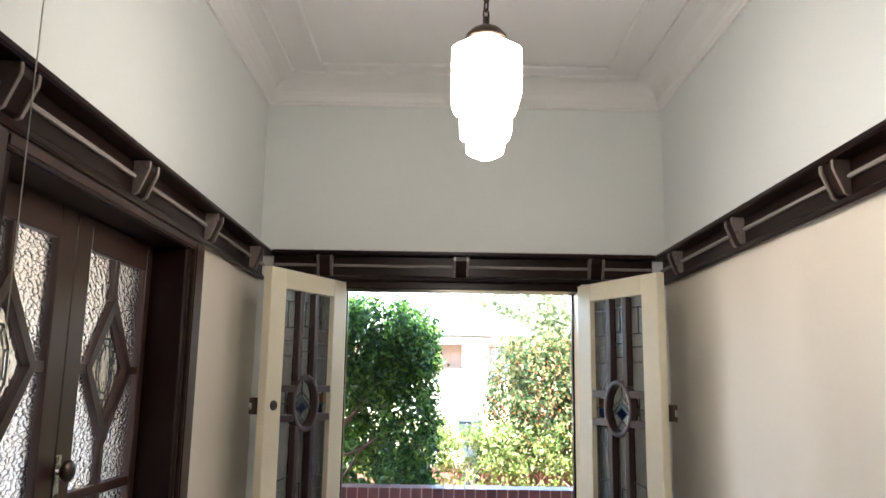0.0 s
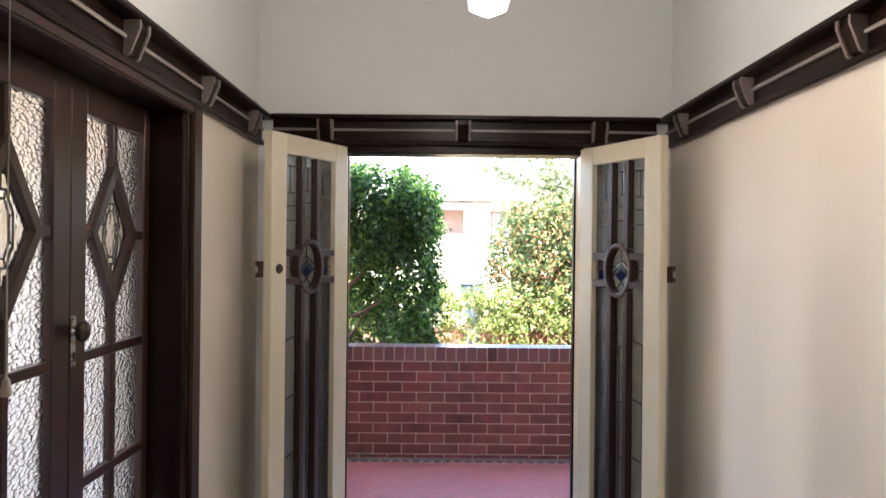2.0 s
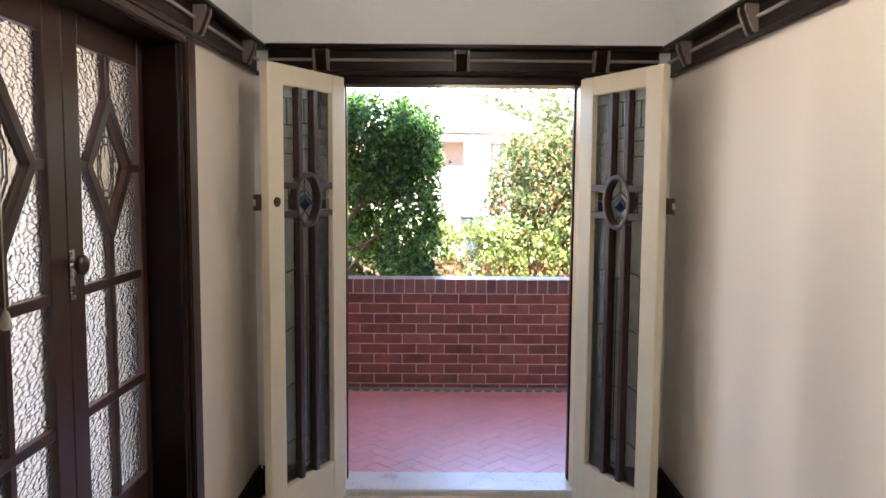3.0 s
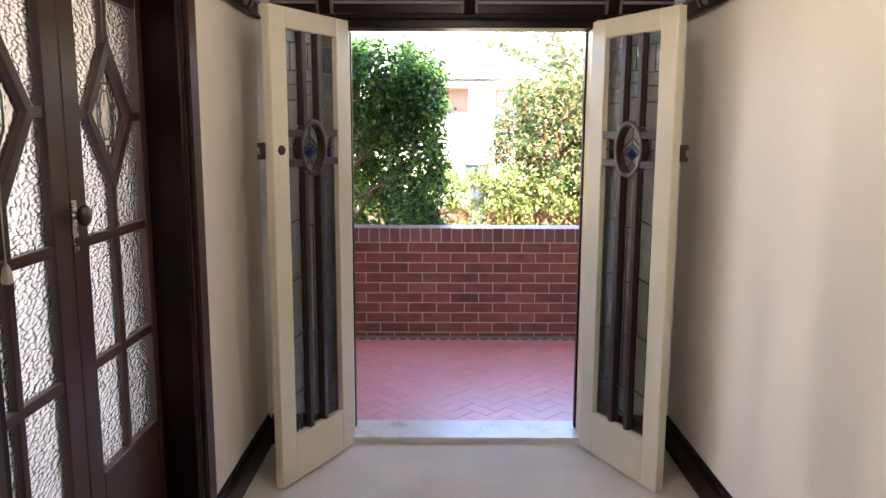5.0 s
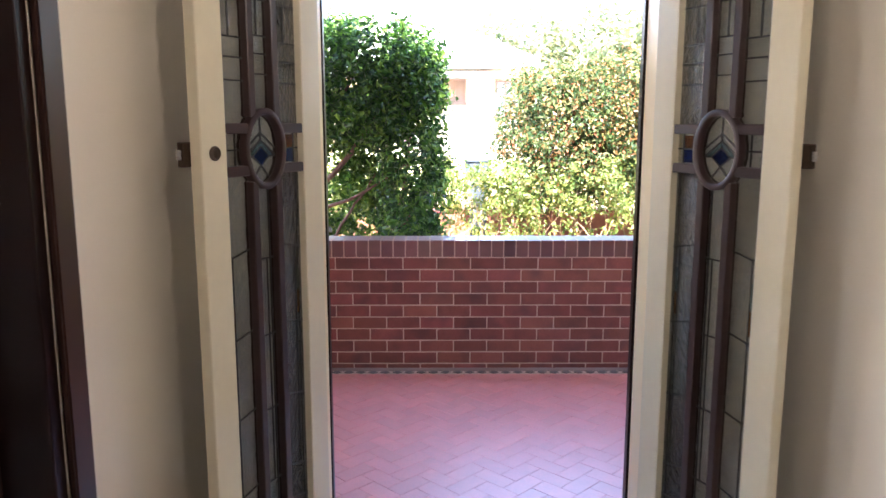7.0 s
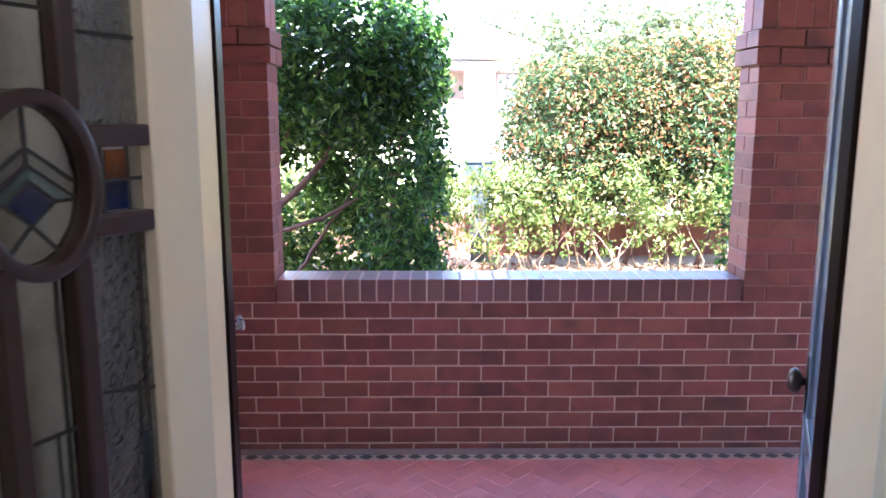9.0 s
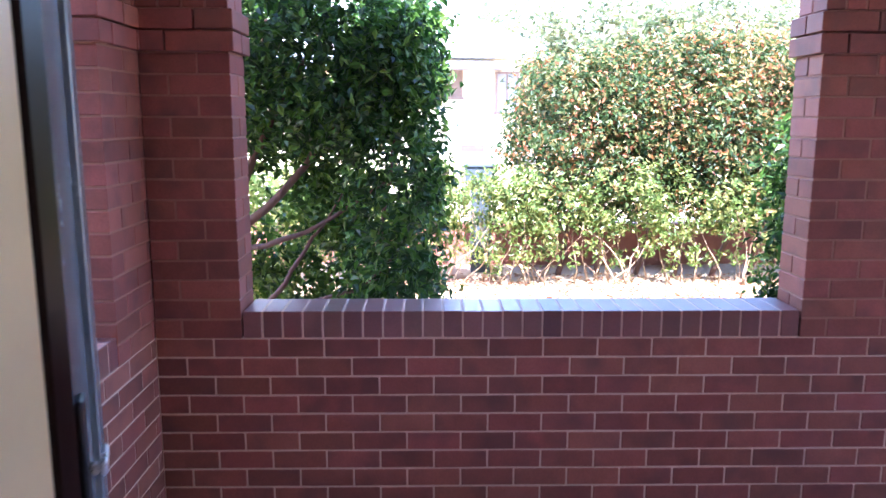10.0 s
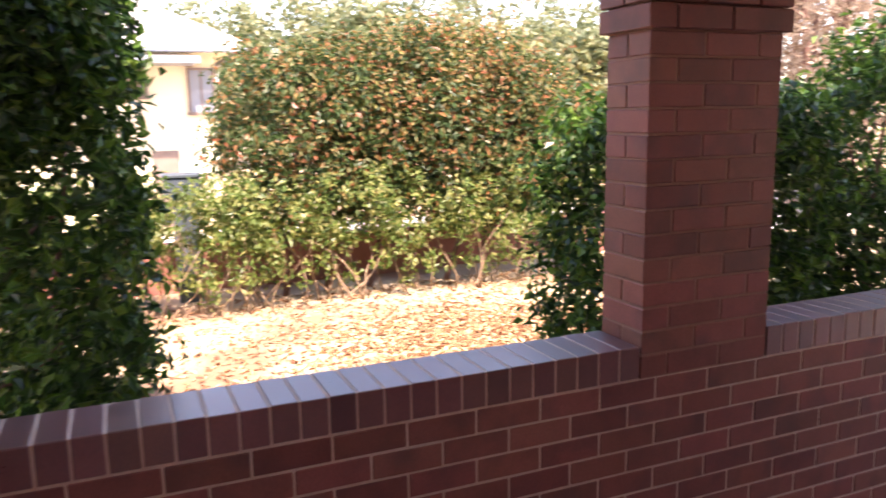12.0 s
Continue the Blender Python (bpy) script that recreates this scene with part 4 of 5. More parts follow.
c45 = math.sqrt(0.5)
for i in range(-60, 60):
    for j in range(-60, 60):
        for k in (0, 1):
            # herringbone on a square grid of the tile's width, turned by 45 degrees
            u0, v0 = (i + 0) * TW, (j + 0) * TW
            if (i - j) % 4 == 0 and k == 0:
                u, v, w, h = u0, v0, TL, TW
            elif (i - j) % 4 == 3 and k == 1:
                u, v, w, h = u0, v0, TW, TL
            else:
                continue
            cu, cv = u + w / 2, v + h / 2
            x, y = 0.3 + c45 * (cu - cv), 5.2 + c45 * (cu + cv)
            m = 0.1015
            if not (FX0 - m < x < FX1 + m and FY0 - m < y < FY1 + m):
                continue
            if not (FX0 + m < x < FX1 - m and FY0 + m < y < FY1 - m):
                tiles_cut.append((x, y, 45 if k == 0 else 135))
            else:
                (tiles_near if (-1.1 < x < 1.75 and 4.4 < y) else tiles_far).append((x, y, 45 if k == 0 else 135))
tile_mesh = finish("tile", soft(boxes((-TL / 2 + 0.0013, TL / 2 - 0.0013, -TW / 2 + 0.0013, TW / 2 - 0.0013, -0.0045, 0.0)), 0.0012), TILE)
tiles_near.sort(key=lambda t: -t[1])
for n, (x, y, a) in enumerate(tiles_near[:300]):
    ob = bpy.data.objects.new("tile", tile_mesh)
    scene.collection.objects.link(ob)
    ob.matrix_basis = pose(x, y, VF + random.uniform(-0.0006, 0.0006), random.uniform(-0.25, 0.25), random.uniform(-0.25, 0.25), a)
    ob.parent = tile_floor
verts, faces = [], []
for x, y, a in tiles_far + tiles_near[300:]:
    base = len(verts)
    mm = pose(x, y, VF + random.uniform(-0.0006, 0.0006), random.uniform(-0.25, 0.25), random.uniform(-0.25, 0.25), a)
    for cx, cy, cz in ((-1, -1, -1), (1, -1, -1), (1, 1, -1), (-1, 1, -1), (-1, -1, 0), (1, -1, 0), (1, 1, 0), (-1, 1, 0)):
        verts.append(tuple(mm @ Vector((cx * (TL / 2 - 0.0015), cy * (TW / 2 - 0.0015), cz * 0.0045))))
    faces += [tuple(base + q for q in f) for f in ((4, 5, 6, 7), (0, 1, 5, 4), (1, 2, 6, 5), (2, 3, 7, 6), (3, 0, 4, 7))]
for x, y, a in tiles_cut:
    mm = pose(x, y, VF, 0, 0, a)
    ring = clipped([tuple((mm @ Vector((cx * (TL / 2 - 0.002), cy * (TW / 2 - 0.002), 0)))[:2]) for cx, cy in ((-1, -1), (1, -1), (1, 1), (-1, 1))])
    if ring:
        base, n = len(verts), len(ring)
        verts += [(px, py, VF - 0.0045) for px, py in ring] + [(px, py, VF - 0.0003) for px, py in ring]
        faces += [tuple(range(base + n, base + 2 * n))] + [(base + q, base + (q + 1) % n, base + n + (q + 1) % n, base + n + q) for q in range(n)]
me = bpy.data.meshes.new("tile_field")
me.from_pydata(verts, [], faces)
me.materials.append(TILE_JOINED)
ob = new("tile_field", me)
ob.parent = tile_floor
tagged(ob, "further red clay tiles", "", "", "stuff")

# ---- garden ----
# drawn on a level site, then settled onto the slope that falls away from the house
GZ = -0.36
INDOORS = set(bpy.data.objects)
bm = bmesh.new()
nx, ny = 120, 90
xs = [-9 + 18 * i / nx for i in range(nx + 1)]
ys = [7.2 + 7.0 * j / ny for j in range(ny + 1)]
grid = [[bm.verts.new((x, y, GZ + 0.03 * noise.noise(Vector((x * 0.8, y * 0.8, 0))) + 0.012 * noise.noise(Vector((x * 5, y * 5, 3))))) for y in ys] for x in xs]
for i in range(nx):
    for j in range(ny):
        bm.faces.new((grid[i][j], grid[i + 1][j], grid[i + 1][j + 1], grid[i][j + 1]))
ring = [(xs[0], ys[0]), (xs[-1], ys[0]), (xs[-1], ys[-1]), (xs[0], ys[-1])]
far = [bm.verts.new((x, y, GZ - 0.05)) for x, y in ((-900, -900), (900, -900), (900, 900), (-900, 900))]
edges = [[grid[i][0] for i in range(nx + 1)], [grid[nx][j] for j in range(ny + 1)], [grid[i][ny] for i in range(nx, -1, -1)], [grid[0][j] for j in range(ny, -1, -1)]]
for k in range(4):
    for p, q in zip(edges[k], edges[k][1:]):
        bm.faces.new((far[k], q, p))
    bm.faces.new((far[k], far[(k + 1) % 4], edges[k][-1]))
bmesh.ops.recalc_face_normals(bm, faces=bm.faces[:])
structure("ground", bm, SOIL, "dry sunlit garden soil with straw and fallen leaves")
rng = np.random.default_rng(5)


def leaves(centres, normals, length, width, fold=0.25):
    """Pointed, slightly folded leaves, one island each."""
    n = len(centres)
    normals = normals / np.maximum(np.linalg.norm(normals, axis=1, keepdims=True), 1e-6)
    r = rng.normal(size=(n, 3))
    t = np.cross(normals, r); t /= np.maximum(np.linalg.norm(t, axis=1, keepdims=True), 1e-6)
    b = np.cross(normals, t)
    ln = (length * rng.uniform(0.65, 1.25, n))[:, None]
    wd = (width * rng.uniform(0.7, 1.2, n))[:, None]
    base, tip = centres - t * ln / 2, centres + t * ln / 2 - normals * ln * 0.12
    a = centres - t * ln * 0.05
    left, right = a + b * wd / 2 + normals * wd * fold, a - b * wd / 2 + normals * wd * fold
    v = np.stack([base, left, tip, right], 1).reshape(-1, 3)
    i = np.arange(n)[:, None] * 4
    f = np.concatenate([i + [0, 2, 1], i + [0, 3, 2]])
    return v, f


def leaf_object(name, v, f, mat, parent=None, label="", kind=""):
    me = bpy.data.meshes.new(name)
    me.from_pydata(v.tolist(), [], f.tolist())
    me.materials.append(mat)
    ob = new(name, me)
    if parent:
        ob.parent = parent
        if parent.name in INVERSE:
            ob.matrix_parent_inverse = INVERSE[parent.name]
    return tagged(ob, label, "", "", kind)


def shrub_points(n, centre, half, power=3.0, shell=0.55, hole=0.0, grain=2.2, spread=0.05, per=8, seed=0.0, lump=0.0):
    """Clustered leaf places in a rounded block: denser in its shell, with gaps where a noise is low."""
    centre, half = np.array(centre), np.array(half)
    out, nor = [], []
    while len(out) * per < n:
        p = rng.uniform(-1, 1, 3)
        w = centre + p * half
        k = 1.0 + lump * noise.noise(Vector(w * 1.6) + Vector((seed, 4, 1)))
        r = (np.abs(p) ** power).sum() ** (1 / power) / k
        if r > 1 or (r < shell and rng.random() > 0.10):
            continue
        if noise.noise(Vector(w * grain) + Vector((seed, 0, 0))) < hole:
            continue
        out.append(w)
        g = np.sign(p) * np.abs(p) ** (power - 1) / half
        nor.append(g / max(np.linalg.norm(g), 1e-6))
    c = np.repeat(np.array(out), per, 0) + rng.normal(size=(len(out) * per, 3)) * spread
    nn = np.repeat(np.array(nor), per, 0) * 0.6 + np.array([0, 0, 0.45]) + rng.normal(size=(len(out) * per, 3)) * 0.55
    return c[:n], nn[:n]


def limbs(base, count, height, reach, r0, seed, lean=(0, 0)):
    """A trunk that forks near the ground into tapering, twisting limbs with side branches."""
    rr = random.Random(seed)
    bm = bmesh.new()
    b = Vector(base)
    for k in range(count):
        a = 2 * math.pi * k / count + rr.uniform(-0.5, 0.5)
        pts, rad = [b.copy()], [r0]
        p, d = b.copy(), Vector((math.cos(a) * 0.55, math.sin(a) * 0.4, 1.0))
        steps = 8
        for i in range(steps):
            d = (d + Vector((rr.uniform(-0.3, 0.3) + lean[0] * 0.1, rr.uniform(-0.2, 0.2) + lean[1] * 0.1, rr.uniform(-0.05, 0.12)))).normalized()
            p = p + Vector((d.x * reach, d.y * reach, d.z * height)) / steps * 1.15
            pts.append(p.copy()); rad.append(r0 * (1 - 0.8 * (i + 1) / steps))
            if i in (2, 4, 5, 6):
                e = Vector((rr.uniform(-1, 1), rr.uniform(-0.7, 0.7), rr.uniform(0.1, 0.8))).normalized()
                q = [p + e * s * reach * 0.5 + Vector((0, 0, 0.06 * s * s)) for s in (0, 0.35, 0.7, 1.0)]
                tube(q, [rad[-1] * 0.6, rad[-1] * 0.45, rad[-1] * 0.3, rad[-1] * 0.12], 5, bm)
        tube(pts, rad, 8, bm)
    return bm


# clipped camellia beside the verandah
shrub = at_base("camellia", "tall clipped camellia with glossy dark leaves and bare brown limbs", "shrub", (-1.15, 8.45, GZ))


def bough(points, r0, seed):
    """A tapering limb bent through a few points, slightly uneven."""
    rr = random.Random(seed)
    ps = [Vector(p) for p in points]
    path = []
    for i in range(len(ps) - 1):
        before, after = ps[max(i - 1, 0)], ps[min(i + 2, len(ps) - 1)]
        for j in range(5):
            t = j / 5
            bend = 0.5 * (2 * ps[i] + (ps[i + 1] - before) * t + (2 * before - 5 * ps[i] + 4 * ps[i + 1] - after) * t * t + (3 * ps[i] - before - 3 * ps[i + 1] + after) * t ** 3)
            path.append(bend + Vector((rr.uniform(-1, 1), rr.uniform(-1, 1), rr.uniform(-1, 1))) * 0.012)
    path.append(ps[-1])
    n = len(path)
    bm = tube(path, [r0 * (1 - 0.75 * k / (n - 1)) for k in range(n)], 8)
    return bm


for k, (r0, points) in enumerate((
        (0.062, ((-1.46, 8.35, GZ - 0.05), (-1.42, 8.33, 0.35), (-1.33, 8.3, 1.05))),
        (0.042, ((-1.35, 8.30, 0.95), (-1.24, 8.40, 1.45), (-1.08, 8.45, 2.15))),
        (0.036, ((-1.36, 8.28, 0.90), (-1.08, 8.25, 1.45), (-0.75, 8.40, 2.10))),
        (0.031, ((-1.40, 8.28, 0.78), (-0.98, 8.18, 1.12), (-0.62, 8.25, 1.58), (-0.40, 8.40, 1.95))),
        (0.022, ((-1.42, 8.30, 0.80), (-0.98, 8.14, 0.84), (-0.62, 8.16, 1.02), (-0.34, 8.20, 1.22))),
        (0.021, ((-1.44, 8.32, 0.20), (-1.02, 8.18, 0.52), (-0.80, 8.18, 0.85), (-0.62, 8.22, 1.12))),
        (0.020, ((-1.44, 8.32, 0.05), (-0.92, 8.16, 0.42), (-0.48, 8.20, 0.58), (-0.25, 8.25, 0.85))),
        (0.026, ((-0.55, 8.55, GZ - 0.05), (-0.45, 8.5, 0.6), (-0.30, 8.5, 1.5))))):
    part("limb", bough(points, r0, 3 + k), BARK, shrub, "reddish brown bent limb", True)
c1, n1 = shrub_points(8200, (-1.02, 9.0, 0.80), (1.02, 0.42, 1.10), 3.4, 0.30, -0.04, 1.9, 0.05, 8, 1.0, 0.14)
c2, n2 = shrub_points(17500, (-1.05, 8.5, 1.90), (1.05, 0.78, 0.56), 3.2, 0.45, -0.40, 2.2, 0.05, 8, 3.0, 0.14)
c3, n3 = shrub_points(7600, (-0.32, 8.5, 1.0), (0.29, 0.72, 1.28), 3.4, 0.55, -0.18, 2.4, 0.05, 8, 7.0, 0.16)
v, f = leaves(np.concatenate([c2, c3]), np.concatenate([n2, n3]), 0.070, 0.037)
leaf_object("crown", v, f, CAMELLIA, shrub, "dense crown of glossy leaves with gaps")
v, f = leaves(c1, n1, 0.075, 0.042)
leaf_object("inner_leaves", v, f, CAMELLIA_SUNLIT, shrub, "thinner leaves at the back, their sun put into a brighter green")

# sunlit shrub behind the camellia, beyond the shade of the roof
back = at_base("garden_shrub", "low bright green shrub in full sun behind the camellia", "shrub", (-1.75, 10.5, GZ))
part("stem", limbs((-1.75, 10.5, GZ - 0.05), 5, 1.2, 0.8, 0.02, 61), TWIG, back, "", True)
c, n = shrub_points(5200, (-1.75, 10.5, 0.55), (1.15, 0.5, 0.75), 2.8, 0.4, -0.05, 2.6, 0.06, 8, 17.0, 0.25)
v, f = leaves(c, n, 0.085, 0.045)
leaf_object("crown", v, f, LOWLEAF, back, "bright leafy crown")

# hedge of the same kind along the path further east
for cx, cy, wx, top, seed in ((3.02, 8.45, 0.97, 1.97, 11), (4.85, 8.5, 1.0, 2.16, 12), (6.8, 8.5, 1.0, 2.0, 13)):
    h = at_base("hedge_shrub", "dark leafy hedge shrub in the shade of the house", "shrub", (cx, cy, GZ), "hedge shrubs")
    part("trunk", limbs((cx, cy, GZ - 0.05), 5, 1.9, 0.8, 0.035, seed), BARK, h, "", True)
    hc = (top + GZ) / 2 + 0.05
    c, n = shrub_points(11000, (cx, cy, hc), (wx, 0.5, (top - GZ) / 2 - 0.05), 3.2, 0.6, -0.06, 2.0, 0.055, 8, seed * 1.3, 0.16)
    v, f = leaves(c, n, 0.085, 0.042)
    leaf_object("crown", v, f, CAMELLIA, h)

# large shrub with copper new growth
lilly = at_base("lilly_pilly", "large rounded shrub with green and copper leaves in full sun", "shrub", (2.6, 13.3, GZ))
for k in range(6):
    part("limb", limbs((1.6 + 0.5 * k, 13.3, GZ - 0.05), 1, 2.3, 0.9, 0.04, 21 + k), BARK, lilly, "", True)
parts_c, parts_n = [], []
for cx, cy, cz, hx, hy, hz, n, sd in ((1.75, 13.25, 1.35, 0.95, 0.65, 1.12, 11500, 1), (2.9, 13.25, 1.55, 1.0, 0.7, 1.12, 13000, 2), (3.95, 13.2, 1.45, 1.0, 0.7, 1.18, 12000, 3), (4.9, 13.3, 1.3, 0.9, 0.65, 1.1, 6500, 6)):
    c, n_ = shrub_points(n, (cx, cy, cz), (hx, hy, hz), 2.6, 0.35, -0.30, 2.8, 0.06, 9, sd * 5.1, 0.32)
    parts_c.append(c); parts_n.append(n_)
v, f = leaves(np.concatenate(parts_c), np.concatenate(parts_n), 0.088, 0.042)
leaf_object("crown", v, f, LILLY, lilly, "green and copper crown with ragged outline")

tips_c, tips_n = [], []
for cx, cz, hx, hz, n, sd in ((2.05, 1.75, 0.75, 0.80, 500, 31), (3.05, 1.95, 0.95, 0.78, 1300, 32), (4.0, 1.80, 0.95, 0.90, 1500, 33), (4.85, 1.6, 0.85, 0.85, 900, 34)):
    c, n_ = shrub_points(n, (cx, 13.15, cz), (hx, 0.68, hz), 2.4, 0.85, -0.1, 2.2, 0.12, 4, sd * 2.3, 0.3)
    tips_c.append(c); tips_n.append(n_)
v, f = leaves(np.concatenate(tips_c), np.concatenate(tips_n), 0.075, 0.034)
leaf_object("new_growth", v, f, COPPER, lilly, "orange and yellow young leaves at the shoot tips")

# low twiggy hedge in front of the street fence
for k, (cx, wx) in enumerate(((-1.6, 0.75), (-0.2, 0.75), (1.15, 0.75), (2.5, 0.75), (3.85, 0.75), (5.2, 0.75))):
    h = at_base("low_hedge_shrub", "low sunlit hedge shrub with pale bare stems below its leaves", "shrub", (cx, 12.85, GZ), "low hedge shrubs")
    rr = random.Random(40 + k)
    bm = bmesh.new()
    for s in range(14):
        x, y = cx + rr.uniform(-wx * 0.85, wx * 0.85), 12.8 + rr.uniform(-0.2, 0.2)
        pts = [Vector((x, y, GZ - 0.03))]
        d = Vector((rr.uniform(-0.6, 0.6), rr.uniform(-0.3, 0.3), 1)).normalized()
        for i in range(6):
            d = (d + Vector((rr.uniform(-0.6, 0.6), rr.uniform(-0.35, 0.35), 0.08))).normalized()
            pts.append(pts[-1] + d * 0.18)
        r = rr.uniform(0.006, 0.016)
        tube(pts, [r * (1 - 0.12 * i) for i in range(7)], 6, bm)
    part("stem", bm, TWIG, h, "pale twisted bare stems", True)
    c, n = shrub_points(3000 if k in (1, 2) else 1950, (cx, 12.8, 0.66), (wx * 1.02, 0.42, 0.42), 3.0, 0.3, 0.0, 3.0, 0.05, 8, 50.0 + k, 0.2)
    c2, n2 = shrub_points(700, (cx, 12.75, 0.20), (wx, 0.36, 0.42), 3.0, 0.3, 0.08, 3.4, 0.05, 7, 70.0 + k, 0.2)
    v, f = leaves(np.concatenate([c, c2]), np.concatenate([n, n2]), 0.078, 0.040)
    leaf_object("crown", v, f, LOWLEAF, h, "bright small leaved crown")

# fallen leaves and straw; a dense brown cluster stands in for a shaded patch
n = 15000
px = np.stack([rng.uniform(-3.5, 6.5, n), 7.4 + 6.0 * rng.random(n) ** 0.9, np.zeros(n)], 1)
px[9000:, 0], px[9000:, 1] = 2.9 + 0.75 * rng.normal(size=6000), 10.7 + 0.6 * rng.normal(size=6000)
px[:, 2] = [GZ + 0.006 + 0.03 * noise.noise(Vector((x * 0.8, y * 0.8, 0))) + 0.012 * noise.noise(Vector((x * 5, y * 5, 3))) + 0.012 * rng.random() for x, y, _ in px]
v, f = leaves(px, np.array([0, 0, 1.0]) + rng.normal(size=(n, 3)) * 0.28, 0.075, 0.034, 0.2)
leaf_object("leaf_litter", v, f, LITTER, None, "brown and straw coloured fallen leaves, massed to imitate a shaded patch", "stuff")

# ---- street: low fence, letterbox, road, house opposite ----
fence = structure("street_fence", soft(boxes((-9, 9, 14.05, 14.25, -0.5, 0.16), (-9, 9, 14.03, 14.27, 0.161, 0.22)), 0.01), BRICK_JOINED, "low brown brick street fence with flat coping")
box_post = at_base("letterbox", "dark square letterbox pillar behind the low hedge", "letterbox", (0.62, 13.72, GZ))
part("post", soft(boxes((0.50, 0.76, 13.50, 13.74, GZ - 0.05, 0.80)), 0.01), BINPLASTIC, box_post)
part("box_body", soft(boxes((0.42, 0.80, 13.46, 13.78, 0.801, 1.02)), 0.01), BINPLASTIC, box_post)
part("lid", soft(boxes((0.40, 0.82, 13.44, 13.80, 1.021, 1.06)), 0.008), BINPLASTIC, box_post)
structure("pavement", soft(boxes((-60, 60, 14.4, 16.2, -0.6, -0.30)), 0.02), PAVING, "pale concrete street pavement")
structure("road", boxes((-60, 60, 16.25, 18.3, -0.6, -0.405)), ASPHALT, "grey asphalt street")
structure("pavement_far", soft(boxes((-60, 60, 18.35, 19.3, -0.6, -0.30)), 0.02), PAVING, "pale concrete far pavement")

HY = 21.0
house = at_base("house", "cream rendered house with grey tiled hip roof across the street", "house", (-2.0, HY, GZ))
part("wall", boxes((-9.0, 2.05, HY, HY + 9, -0.5, 3.06)), HOUSEWALL, house, "cream sunlit rendered wall")
bm = bmesh.new()
x0, x1, y0, y1, ze, zr = -9.5, 2.5, HY - 0.55, HY + 9.6, 3.13, 5.6
run = 4.6
for (ax, ay), (bx_, by_), (cx, cy), (dx, dy) in ((((x0, y0)), ((x1, y0)), ((x1 - run, y0 + run)), ((x0 + run, y0 + run))), ((x1, y0), (x1, y1), (x1 - run, y1 - run), (x1 - run, y0 + run)), ((x1, y1), (x0, y1), (x0 + run, y1 - run), (x1 - run, y1 - run)), ((x0, y1), (x0, y0), (x0 + run, y0 + run), (x0 + run, y1 - run))):
    rows = 22
    for i in range(rows):
        f0, f1 = i / rows, (i + 1) / rows
        lift = 0.035
        q = []
        for (px_, py_), (qx, qy), fr, dz in (((ax, ay), (dx, dy), f0, lift), ((bx_, by_), (cx, cy), f0, lift), ((bx_, by_), (cx, cy), f1, 0.0), ((ax, ay), (dx, dy), f1, 0.0)):
            q.append(bm.verts.new((px_ + (qx - px_) * fr, py_ + (qy - py_) * fr, ze + (zr - ze) * fr + dz)))
        bm.faces.new(q)
        low = [bm.verts.new((w.co.x, w.co.y, w.co.z - lift)) for w in q[:2]]
        bm.faces.new((low[0], low[1], q[1], q[0]))
bmesh.ops.remove_doubles(bm, verts=bm.verts[:], dist=0.0005)
roof = part("roof", bm, ROOFTILE, house, "pale grey tiled hip roof")
part("ridge_capping", tube([(x1, y0, ze + 0.05), (x1 - run, y0 + run, zr + 0.06)], [0.09, 0.09], 8), ROOFTILE, roof)
part("soffit", boxes((x0 + 0.1, x1 - 0.1, y0 + 0.1, y1 - 0.1, 3.061, 3.10)), HOUSEWALL, house)
part("gutter", soft(boxes((x0, x1, y0 - 0.12, y0, 3.02, 3.14), (x1, x1 + 0.12, y0 - 0.12, y1, 3.02, 3.14)), 0.02), GUTTER, house, "blue-grey gutter")
porch = part("porch_roof", soft(boxes((-4.5, 1.62, HY - 1.1, HY - 0.002, 2.80, 2.90), (-4.5, 1.66, HY - 1.2, HY - 1.101, 2.77, 2.91)), 0.01), GUTTER, house, "flat porch roof with blue-grey fascia")
for wx0, wx1, wz0, wz1 in ((0.27, 0.72, 2.22, 2.76), (1.55, 1.98, 1.9, 2.72), (-1.9, -0.7, 1.3, 2.6)):
    w = part("window", soft(boxes((wx0 - 0.05, wx0, HY - 0.05, HY - 0.002, wz0, wz1), (wx1, wx1 + 0.05, HY - 0.05, HY - 0.002, wz0, wz1), (wx0 - 0.05, wx1 + 0.05, HY - 0.05, HY - 0.002, wz1, wz1 + 0.05), (wx0 - 0.08, wx1 + 0.08, HY - 0.09, HY - 0.002, wz0 - 0.06, wz0), ((wx0 + wx1) / 2 - 0.018, (wx0 + wx1) / 2 + 0.018, HY - 0.04, HY - 0.002, wz0, wz1)), 0.004), WINDOWWOOD, house, "brown timber window")
    part("pane", boxes((wx0, wx1, HY - 0.016, HY - 0.010, wz0, wz1)), WINDOWWOOD if wx0 < 0.5 and wx0 > 0 else GUTTER, w, "opaque dark window pane")
part("door", soft(boxes((0.75, 1.25, HY - 0.05, HY - 0.002, GZ, 1.15)), 0.01), WINDOWWOOD, house, "brown timber gate")

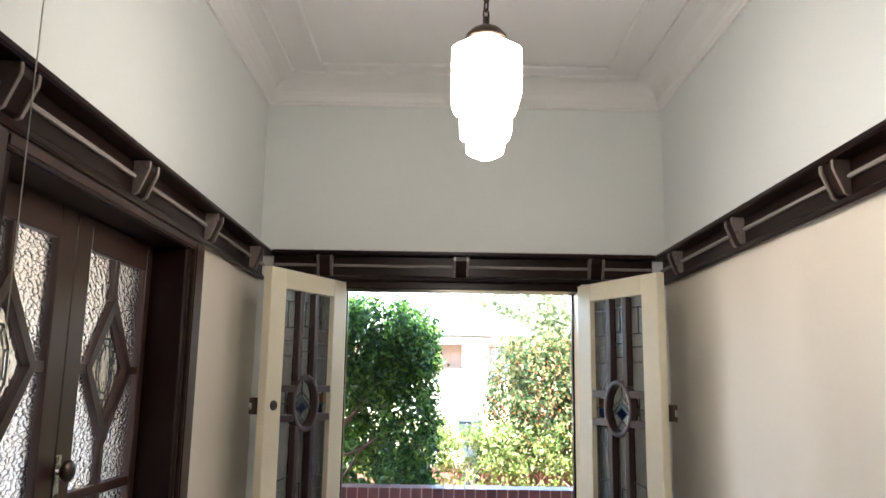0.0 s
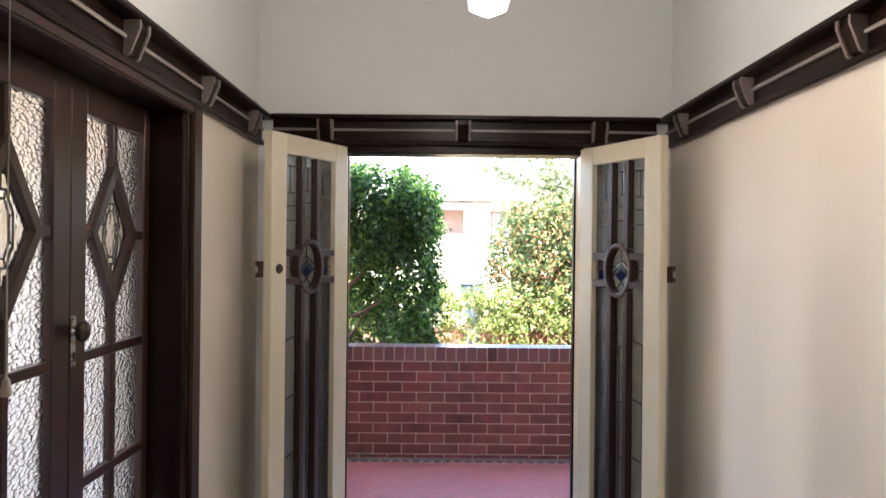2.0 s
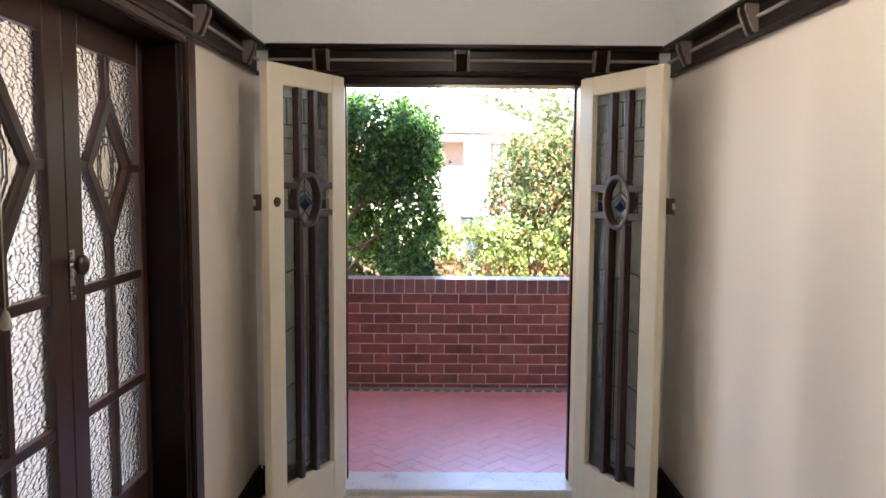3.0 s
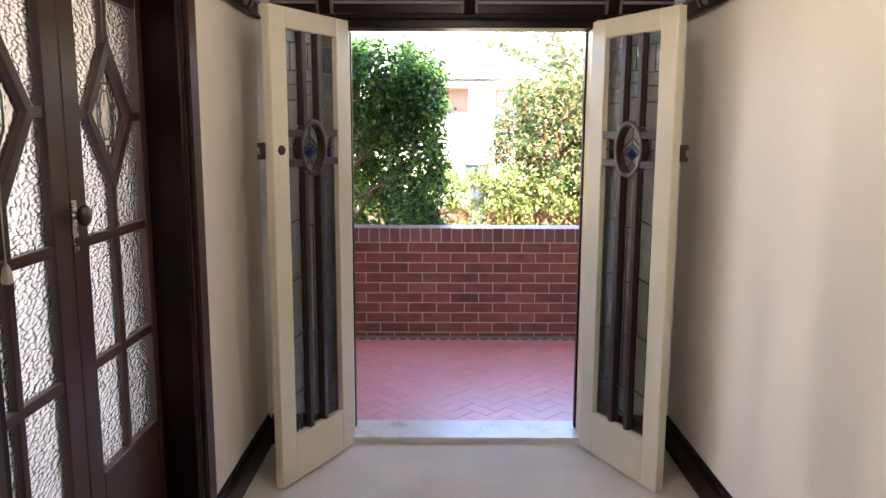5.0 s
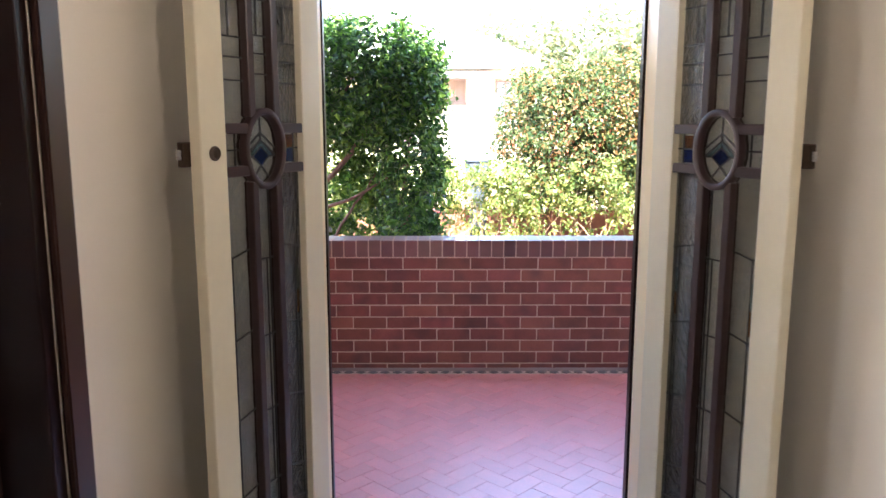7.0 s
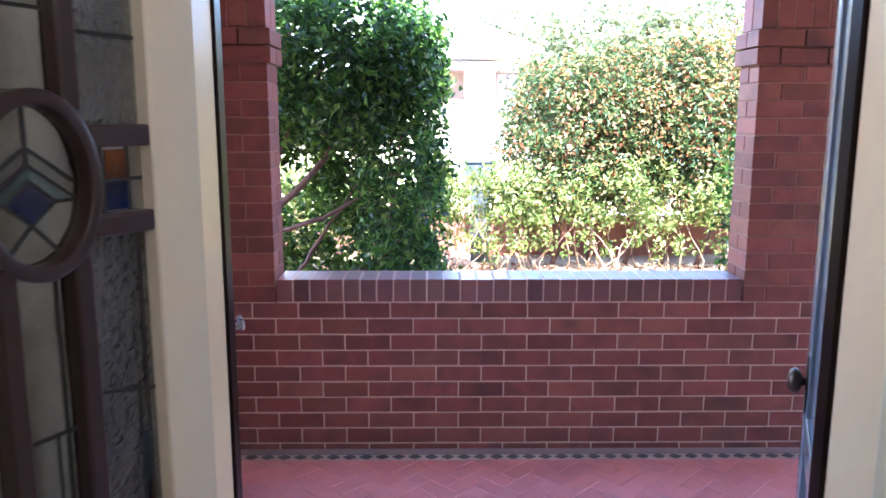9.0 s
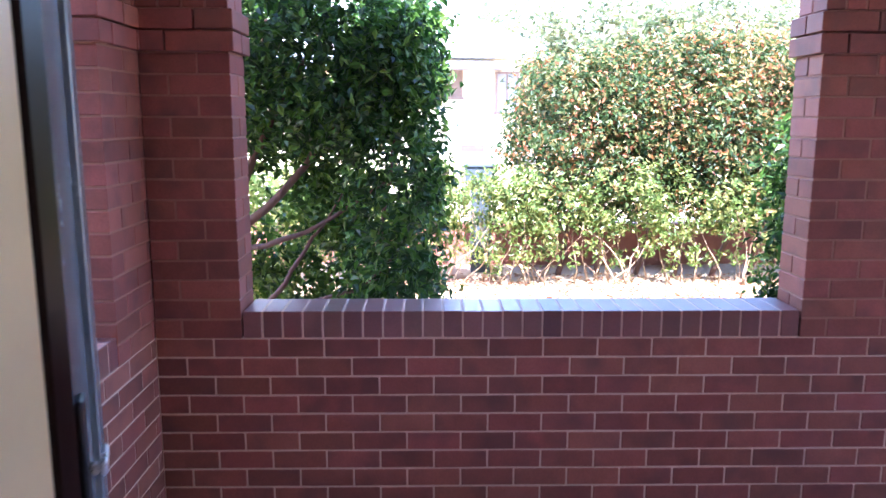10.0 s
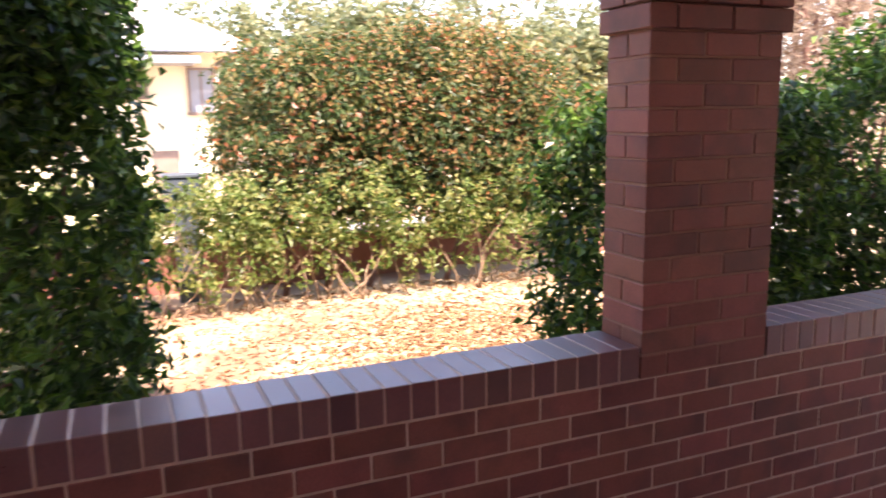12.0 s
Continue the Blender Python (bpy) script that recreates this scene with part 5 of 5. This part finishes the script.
# far trees and power lines
for k, (tx, ty, tz, tw) in enumerate(((4.5, 44, 7.6, 4.2), (10, 47, 8.6, 4.8), (16.5, 45, 9.0, 5.0), (23.5, 48, 9.8, 5.2), (-3, 50, 8.0, 5.0), (31, 46, 9.2, 5.0), (8.2, 31, 5.4, 2.4), (13.0, 30, 4.8, 2.6), (18.5, 31, 5.2, 2.8), (14.6, 17.3, 6.6, 2.9), (18.5, 21, 7.0, 3.2))):
    t = at_base("tree", "leafy tree beyond the roofs across the street", "tree", (tx, ty, GZ - 0.05), "trees across the street")
    part("trunk", limbs((tx, ty, GZ - 0.1), 4, tz * 0.8, tw * 0.8, 0.22 * tw / 4, 80 + k), BARK, t, "", True)
    near = ty < 25
    c, n = shrub_points(12000 if near else 5200, (tx, ty, tz * 0.55), (tw, tw * 0.8, tz * 0.47), 2.3, 0.55, -0.3 if near else -0.12, 0.9 if near else 0.55, 0.2 if near else 0.28, 10, 90.0 + k, 0.3)
    v, f = leaves(c, n, 0.17 if near else 0.42, 0.08 if near else 0.24)
    leaf_object("crown", v, f, DRYLEAF if near else FARLEAF, t)
for k, x in enumerate((-30, 50)):
    pole = solo("power_pole", tube([(x, 24.5, GZ - 0.2), (x, 24.5, 7.4)], [0.16, 0.11], 10), BARK, "brown timber power pole beside the street", "power pole", group="power poles")
for z0, z1 in ((6.35, 6.2), (6.0, 5.85)):
    solo("power_line", tube([(-30 + 10 * i, 24.5, z0 + (z1 - z0) * i / 8 + 0.03 * (i - 4) ** 2) for i in range(9)], [0.012] * 9, 5), BLACK, "thin black power line over the street", "power line", group="power lines")

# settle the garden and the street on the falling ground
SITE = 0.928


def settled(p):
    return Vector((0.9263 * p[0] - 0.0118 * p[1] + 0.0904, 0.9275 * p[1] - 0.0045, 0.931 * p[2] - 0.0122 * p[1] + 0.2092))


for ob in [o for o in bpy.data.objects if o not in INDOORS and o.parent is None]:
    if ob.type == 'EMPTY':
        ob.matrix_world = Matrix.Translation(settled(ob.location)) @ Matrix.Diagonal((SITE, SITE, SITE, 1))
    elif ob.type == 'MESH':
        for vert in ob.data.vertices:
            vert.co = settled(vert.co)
